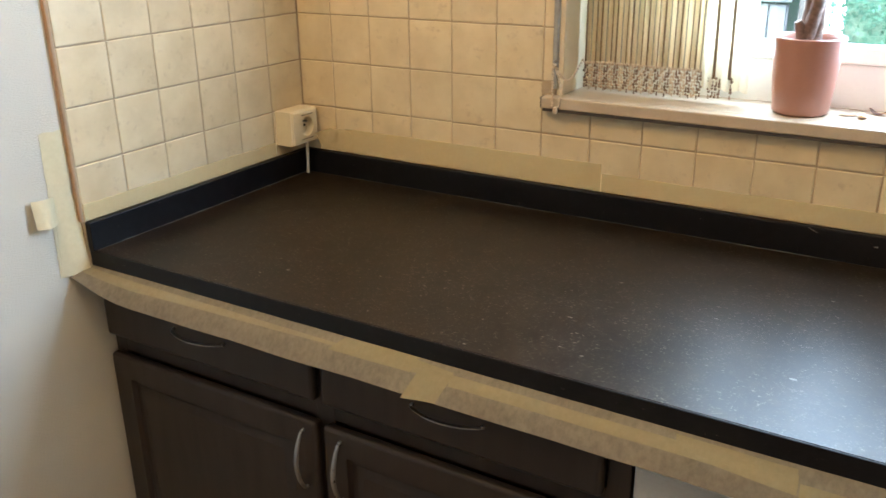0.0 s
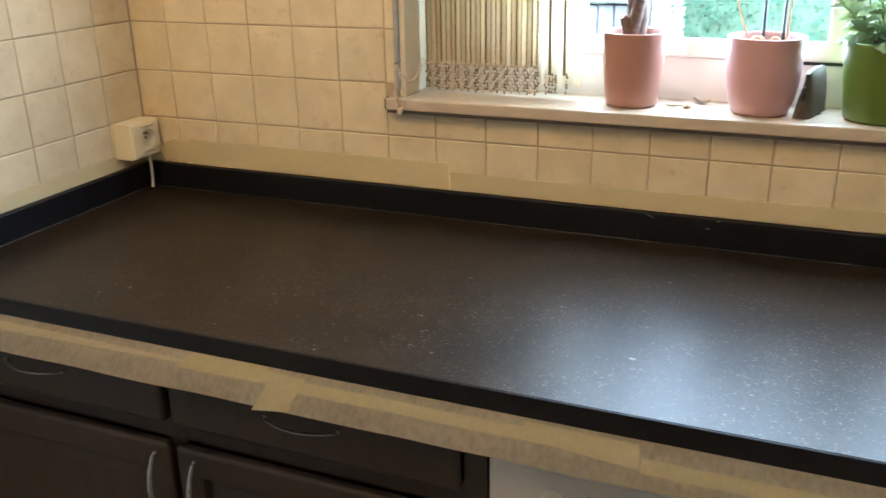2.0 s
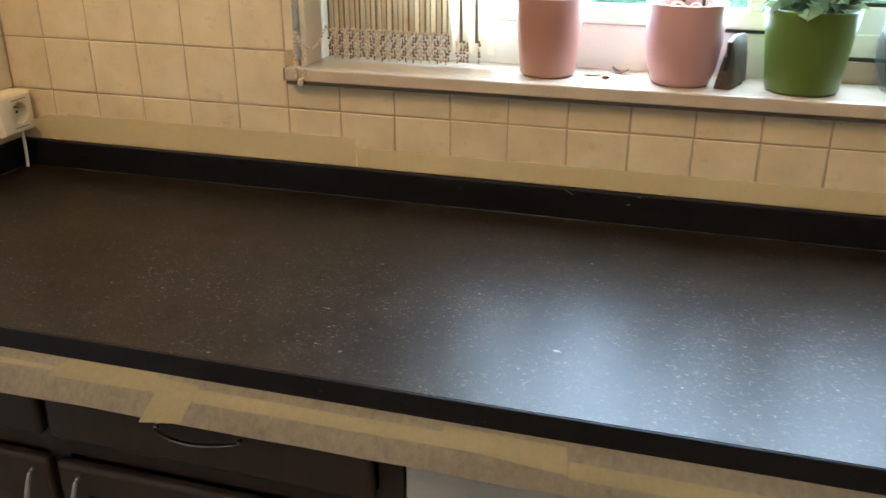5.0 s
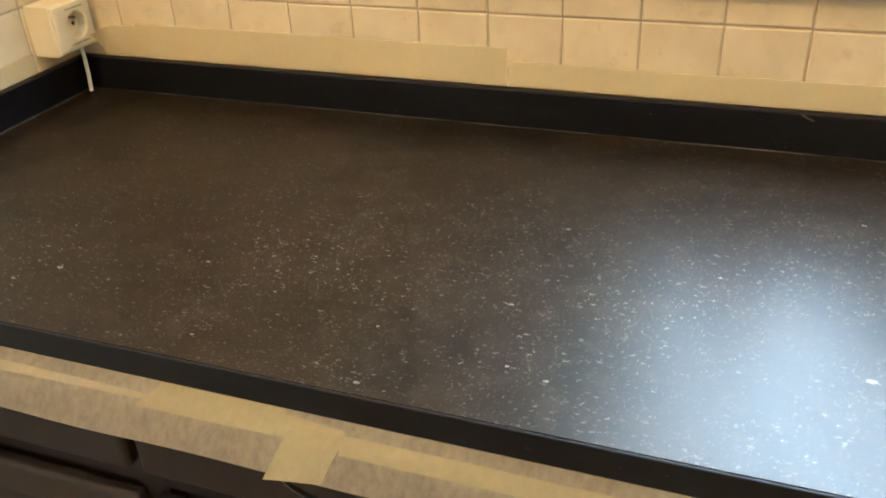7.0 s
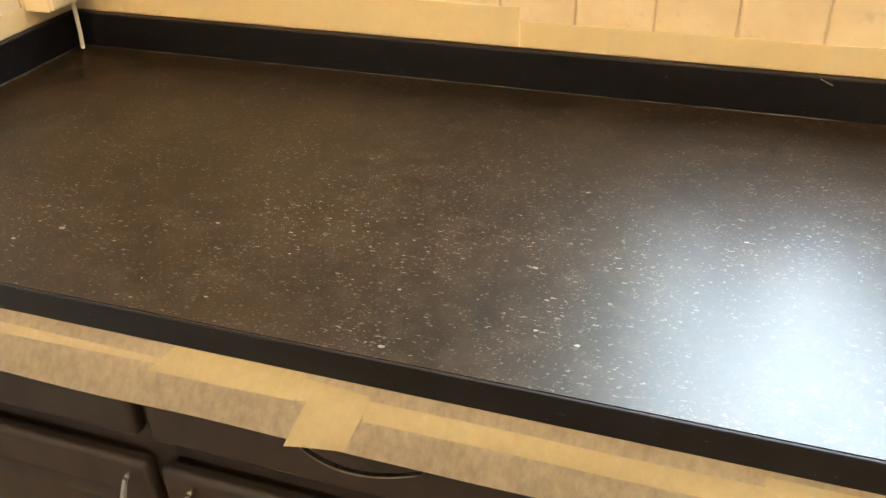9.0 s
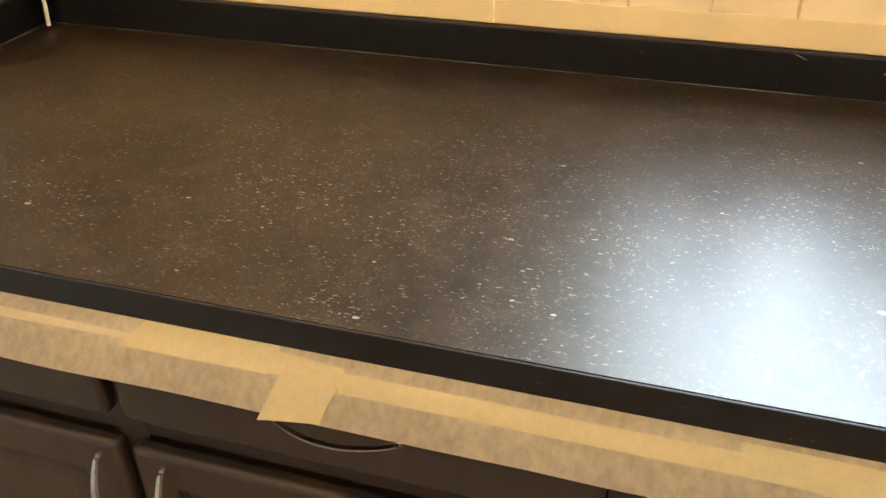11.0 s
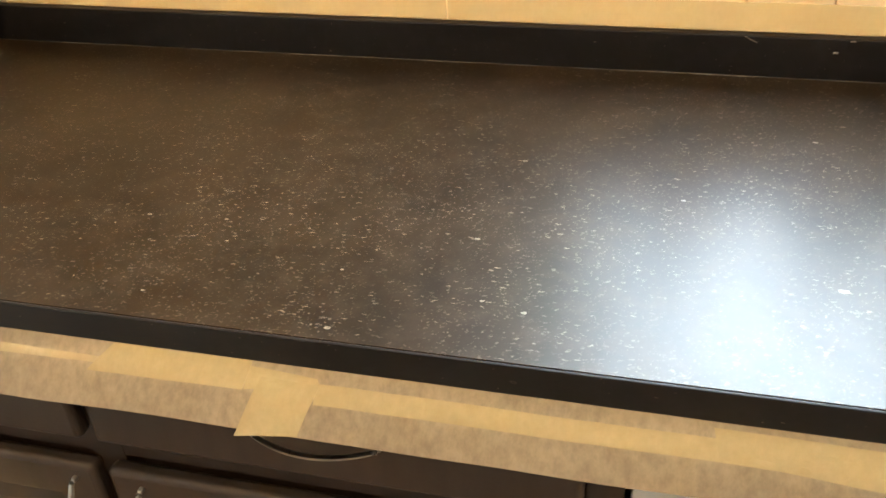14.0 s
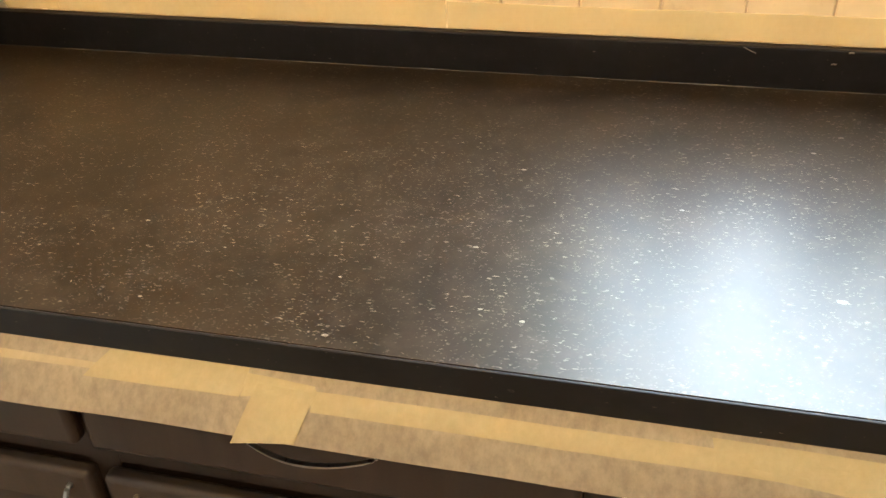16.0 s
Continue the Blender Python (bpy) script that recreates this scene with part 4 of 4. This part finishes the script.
def leafy_plant():
    z0 = S + 0.110
    p = thing("leafy_pot_plant", (P3[0], P3[1], z0), "dense pot plant with pale green pointed leaves in lime pot", "plant")
    rng = random.Random(5)
    shapes = [leaf_mesh("leaf", l, w, d) for l, w, d in ((0.042, 0.0130, 0.010), (0.036, 0.0122, 0.006), (0.046, 0.0140, 0.016))]
    for s in range(20):
        a, lean = 2.4 * s, (0.15 + 0.75 * ((s % 7) / 6))
        h = 0.20 - 0.11 * lean * (s % 3) / 2 - 0.05 * lean
        d = Vector((math.cos(a) * lean, math.sin(a) * lean * 0.7, 1)).normalized()
        root = Vector((P3[0] + 0.028 * math.cos(a) * lean, P3[1] + 0.028 * math.sin(a) * lean, z0))
        pts = [root + d * h * u - Vector((0, 0, 0.045 * lean * u * u)) for u in [k / 6 for k in range(7)]]
        part("stem", tube(pts, 0.002, 6), LEAF, p)
        for k in range(12):
            u = 0.10 + 0.90 * k / 11
            q = root + d * h * u - Vector((0, 0, 0.045 * lean * u * u))
            b = a + 2.4 * k + rng.uniform(-0.4, 0.4)
            ob = new("leaf", shapes[rng.randrange(3)])
            ob.parent = p
            size = rng.uniform(0.60, 0.92)
            ob.matrix_basis = Matrix.Translation(q - Vector(p.location)) @ Euler((radians(rng.uniform(0, 62)), radians(rng.uniform(-35, 35)), b)).to_matrix().to_4x4() @ Matrix.Scale(size, 4)
    for k in range(58):
        a = 2.4 * k
        r = 0.046 + 0.014 * rng.random()
        ob = new("leaf", shapes[rng.randrange(3)])
        ob.parent = p
        ob.matrix_basis = Matrix.Translation((r * math.cos(a), r * math.sin(a), 0.014 + 0.045 * rng.random())) @ Euler((radians(rng.uniform(-40, 35)), radians(rng.uniform(-35, 35)), a - math.pi / 2 + rng.uniform(-0.5, 0.5))).to_matrix().to_4x4() @ Matrix.Scale(rng.uniform(0.5, 0.8), 4)
    return p


leafy_plant()


def pouch():
    """A small zipped pouch that stands on its side."""
    x, y, z = 1.338, 0.070, S
    p = thing("leather_pouch", (x, y, z), "small worn dark brown leather pouch standing on the sill", "pouch")
    turn = Matrix.Rotation(radians(75), 3, "Z")

    def fn(u, v):
        a = 2 * math.pi * u
        k = math.sin(math.pi * min(1.0, 0.10 + 0.90 * v)) ** 0.35 if v > 0.5 else 1.0
        half, thick = 0.053 * (1 - 0.20 * v), 0.0140 * (1 - 0.62 * v) * k
        c, s = math.cos(a), math.sin(a)
        q = Vector((half * math.copysign(abs(c) ** 0.4, c), thick * math.copysign(abs(s) ** 0.4, s), 0.076 * v - 0.006 * v * c * c))
        q = turn @ q
        q.x += 0.005 * v - 0.002
        return (x + q.x, y + q.y, z + q.z + 0.0005)

    bm = sheet(fn, 28, 10, -0.0015)
    part("body", bm, LEATHER, p)
    part("base", lathe([(0, 0), (0.016, 0), (0.016, 0.003), (0, 0.003)], (x, y, z + 0.0005), 20), LEATHER, p)
    q = [turn @ Vector((0.036 - 0.079 * min(i, 10) / 10 - 0.004 * max(0, i - 10), 0, 0.0745 - 0.005 * (min(i, 10) / 5 - 1) ** 2 - 0.012 * max(0, i - 10))) for i in range(14)]
    part("zip", tube([(x + v.x, y + v.y, z + v.z) for v in q], 0.0035, 8), BLACK, p, "dark zip")
    q = turn @ Vector((-0.056, 0, 0.05))
    part("zip_pull", a_box(x + q.x - 0.003, x + q.x + 0.003, y + q.y - 0.004, y + q.y + 0.001, z + 0.030, z + 0.052, bevel=0.001), BLACK, p)
    return p


pouch()


def lantern():
    """A clear jar with a dark wire round its neck and a hanging handle."""
    x, y, z = 1.596, 0.075, S
    j = thing("glass_lantern", (x, y, z), "clear ribbed glass jar lantern with a black handle", "lantern")
    prof = [(0, 0.002), (0.034, 0.0), (0.040, 0.004), (0.050, 0.030), (0.0545, 0.055), (0.054, 0.075), (0.049, 0.100), (0.0435, 0.115), (0.0425, 0.122), (0.0445, 0.132), (0.0428, 0.132), (0.0405, 0.122), (0.0415, 0.115), (0.0465, 0.100), (0.0515, 0.075), (0.052, 0.055), (0.0475, 0.031), (0.038, 0.008), (0, 0.006)]
    bm = lathe(prof, (x, y, z), 160)
    for v in bm.verts:
        d = Vector((v.co.x - x, v.co.y - y, 0))
        if d.length > 0.03 and v.co.z - z < 0.112:
            v.co += d.normalized() * 0.0006 * math.cos(40 * math.atan2(d.y, d.x))
    part("jar", bm, CLEARGLASS, j)
    part("neck_wire", tube([(x + 0.0455 * math.cos(a), y + 0.0455 * math.sin(a), z + 0.116) for a in [2 * math.pi * k / 40 for k in range(41)]], 0.0028, 8), BLACK, j, "black wire collar")
    pts = []
    for k in range(31):
        u = k / 30
        a = math.pi * u
        pts.append((x - 0.030 + 0.062 * u + 0.004 * math.sin(a), y - 0.043 - 0.018 * math.sin(a), z + 0.116 - 0.088 * math.sin(a) ** 0.8))
    part("handle", tube(pts, 0.0046, 10), BLACK, j, "hanging black handle")
    return j


lantern()


def scraps():
    rng = random.Random(3)
    for k, (x, y) in enumerate(((1.118, 0.070), (1.140, 0.060), (1.160, 0.098))):
        def fn(u, v, x=x, y=y, k=k):
            a = 0.5 + 1.1 * k
            lx, ly = (0.020 * (u - 0.5)) * 1.6, 0.007 * (v - 0.5) * math.sin(math.pi * (0.1 + 0.8 * u)) * 2
            return (x + lx * math.cos(a) - ly * math.sin(a), y + lx * math.sin(a) + ly * math.cos(a), S + 0.0012 + 0.006 * (u - 0.5) ** 2 * 4 * (0.3 + 0.5 * k) + 0.002 * abs(v - 0.5))
        single("fallen_leaf", sheet(fn, 8, 4, 0.0004), DRYLEAF if k < 2 else BARK, (x, y, S), "dry curled leaf fallen on the sill", "dry leaf", "fallen leaves")


scraps()


# ---- outside ----
single("ground", a_box(-300, 300, 0.26, 600, -0.35, -0.25), GRASS, (0, 10, -0.25), "green lawn outside the window", "ground", kind="structure")


def hedge():
    rng = np.random.RandomState(4)
    h = thing("hedge", (3.0, 6.6, -0.25), "dense green hedge behind the lawn, with an unseen upper block that cuts the sky's reflection", "hedge", kind="stuff")
    core = a_box(0.35, 12.0, 6.3, 7.4, -0.25, 2.25)
    # unseen upper block, added to hold back low sky in the worktop's reflection
    box(core, 1.3, 14.0, 6.4, 7.6, 2.2, 5.5)
    part("core", core, simple("hedge_inside", (0.016, 0.034, 0.020), (0.032, 0.058, 0.036), 8, 0.9), h)
    n = 26000
    x, z = rng.uniform(0.25, 5.0, n), rng.uniform(-0.2, 2.4, n)
    y = 6.25 + 0.16 * rng.randn(n) * 0.5 + 0.1 * np.sin(x * 3.1) * np.cos(z * 2.7)
    bm = bmesh.new()
    for i in range(n):
        m = Euler((rng.uniform(-0.5, 0.5), rng.uniform(-1.5, 1.5), rng.uniform(-0.6, 0.6))).to_matrix()
        s = rng.uniform(0.014, 0.028)
        p = Vector((x[i], y[i], z[i]))
        vs = [bm.verts.new(p + m @ Vector(q) * s) for q in ((-0.5, 0, 0), (0, 0, -0.9), (0.5, 0, 0), (0, 0, 0.9))]
        bm.faces.new(vs)
    ob = part("leaves", bm, HEDGE, h, smooth=False)
    ob["kind"] = "stuff"
    return h


hedge()


def store():
    s = thing("garden_box", (-0.9, 5.4, -0.25), "dark blue-grey slatted garden box on the lawn", "storage box")
    part("body", a_box(-2.4, 0.14, 5.02, 5.9, -0.25, 0.86, bevel=0.01), SLATE, s)
    part("lid", a_box(-2.45, 0.17, 4.96, 5.95, 0.86, 0.91, bevel=0.01), SLATE, s)
    for i in range(21):
        x = -2.38 + 0.12 * i
        part("slat", a_box(x, x + 0.108, 5.0, 5.022, -0.2, 0.85, bevel=0.004, seg=1), SLATE, s)
    part("post", a_box(0.20, 0.27, 5.05, 5.12, -0.25, 1.5, bevel=0.004), BLACK, s)
    return s


store()
single("garden_wall", a_box(-14, 0.3, 9.0, 9.2, -0.25, 2.0), RENDERWALL, (-5, 9.1, -0.25), "pale rendered garden wall", "wall", kind="structure")

# ---- ceiling lamps ----
for (x, y, z), power in LAMPS:
    lamp = thing("ceiling_lamp", (x, y, z + 0.08), "small ceiling pendant with bare warm bulb", "lamp", "ceiling lamps")
    part("flex", tube([(x, y, z + 0.09), (x, y, ROOMZ)], 0.004, 8), CABLE, lamp)
    part("holder", lathe([(0, 0.10), (0.012, 0.10), (0.018, 0.08), (0.018, 0.0), (0, 0.0)], (x, y, z + 0.065), 20), CABLE, lamp)


# ---- tiles ----
def tile_mesh(w, h):
    """A tile with softened edges, in its own plane: x along, y up, z out."""
    bm = bmesh.new()
    g, e, d = 0.0012, 0.0016, 0.0013
    rings = []
    for inset, z in ((g, -0.0065), (g, -d), (g + e * 0.4, -d * 0.35), (g + e, 0.0)):
        rings.append([bm.verts.new((x, y, z)) for x, y in ((inset, inset), (w - inset, inset), (w - inset, h - inset), (inset, h - inset))])
    for a, b in zip(rings, rings[1:]):
        for k in range(4):
            bm.faces.new((a[k], a[(k + 1) % 4], b[(k + 1) % 4], b[k]))
    bm.faces.new(rings[-1])
    return mesh("tile", bm, TILE, smooth=False)


TILES = {}


def tile(w, h, parent, m):
    key = (round(w, 3), round(h, 3))
    if key not in TILES:
        TILES[key] = tile_mesh(*key)
    ob = new("tile", TILES[key])
    ob.parent = parent
    ob.matrix_basis = Matrix.Translation(-Vector(parent.location)) @ m @ pose(random.uniform(-0.0004, 0.0004), random.uniform(-0.0004, 0.0004), random.uniform(-0.0003, 0.0003), random.uniform(-0.25, 0.25), random.uniform(-0.25, 0.25), random.uniform(-0.15, 0.15))


NORTH = lambda x, z: pose(x, 0, z, 90, 0, 0)
WEST = lambda y, z: pose(0, y, z, 90, 0, 90)
for j in range(-1, 14):
    z = ROW0 + PITCH * j
    tile(COL0, PITCH, wall_north, NORTH(0.0, z))
    for k in range(5):
        tile(PITCH, PITCH, wall_north, NORTH(COL0 + PITCH * k, z))
    if z > SILLZ or j < 0:
        if j >= 1:
            tile(WINX0 - 0.006 - 0.59, PITCH, wall_north, NORTH(0.59, z))
    for k in range(6):
        y1 = LEFT0 - PITCH * (k - 1) if k else -0.002
        y0 = LEFT0 - PITCH * k
        tile(y1 - y0, PITCH, wall_west, WEST(y0, z))
for k in range(5, 25):
    x = COL0 + PITCH * k
    tile(PITCH, PITCH, wall_north, NORTH(x, ROW0 - PITCH))
    tile(PITCH, SILLZ - 0.03 - ROW0, wall_north, NORTH(x, ROW0))
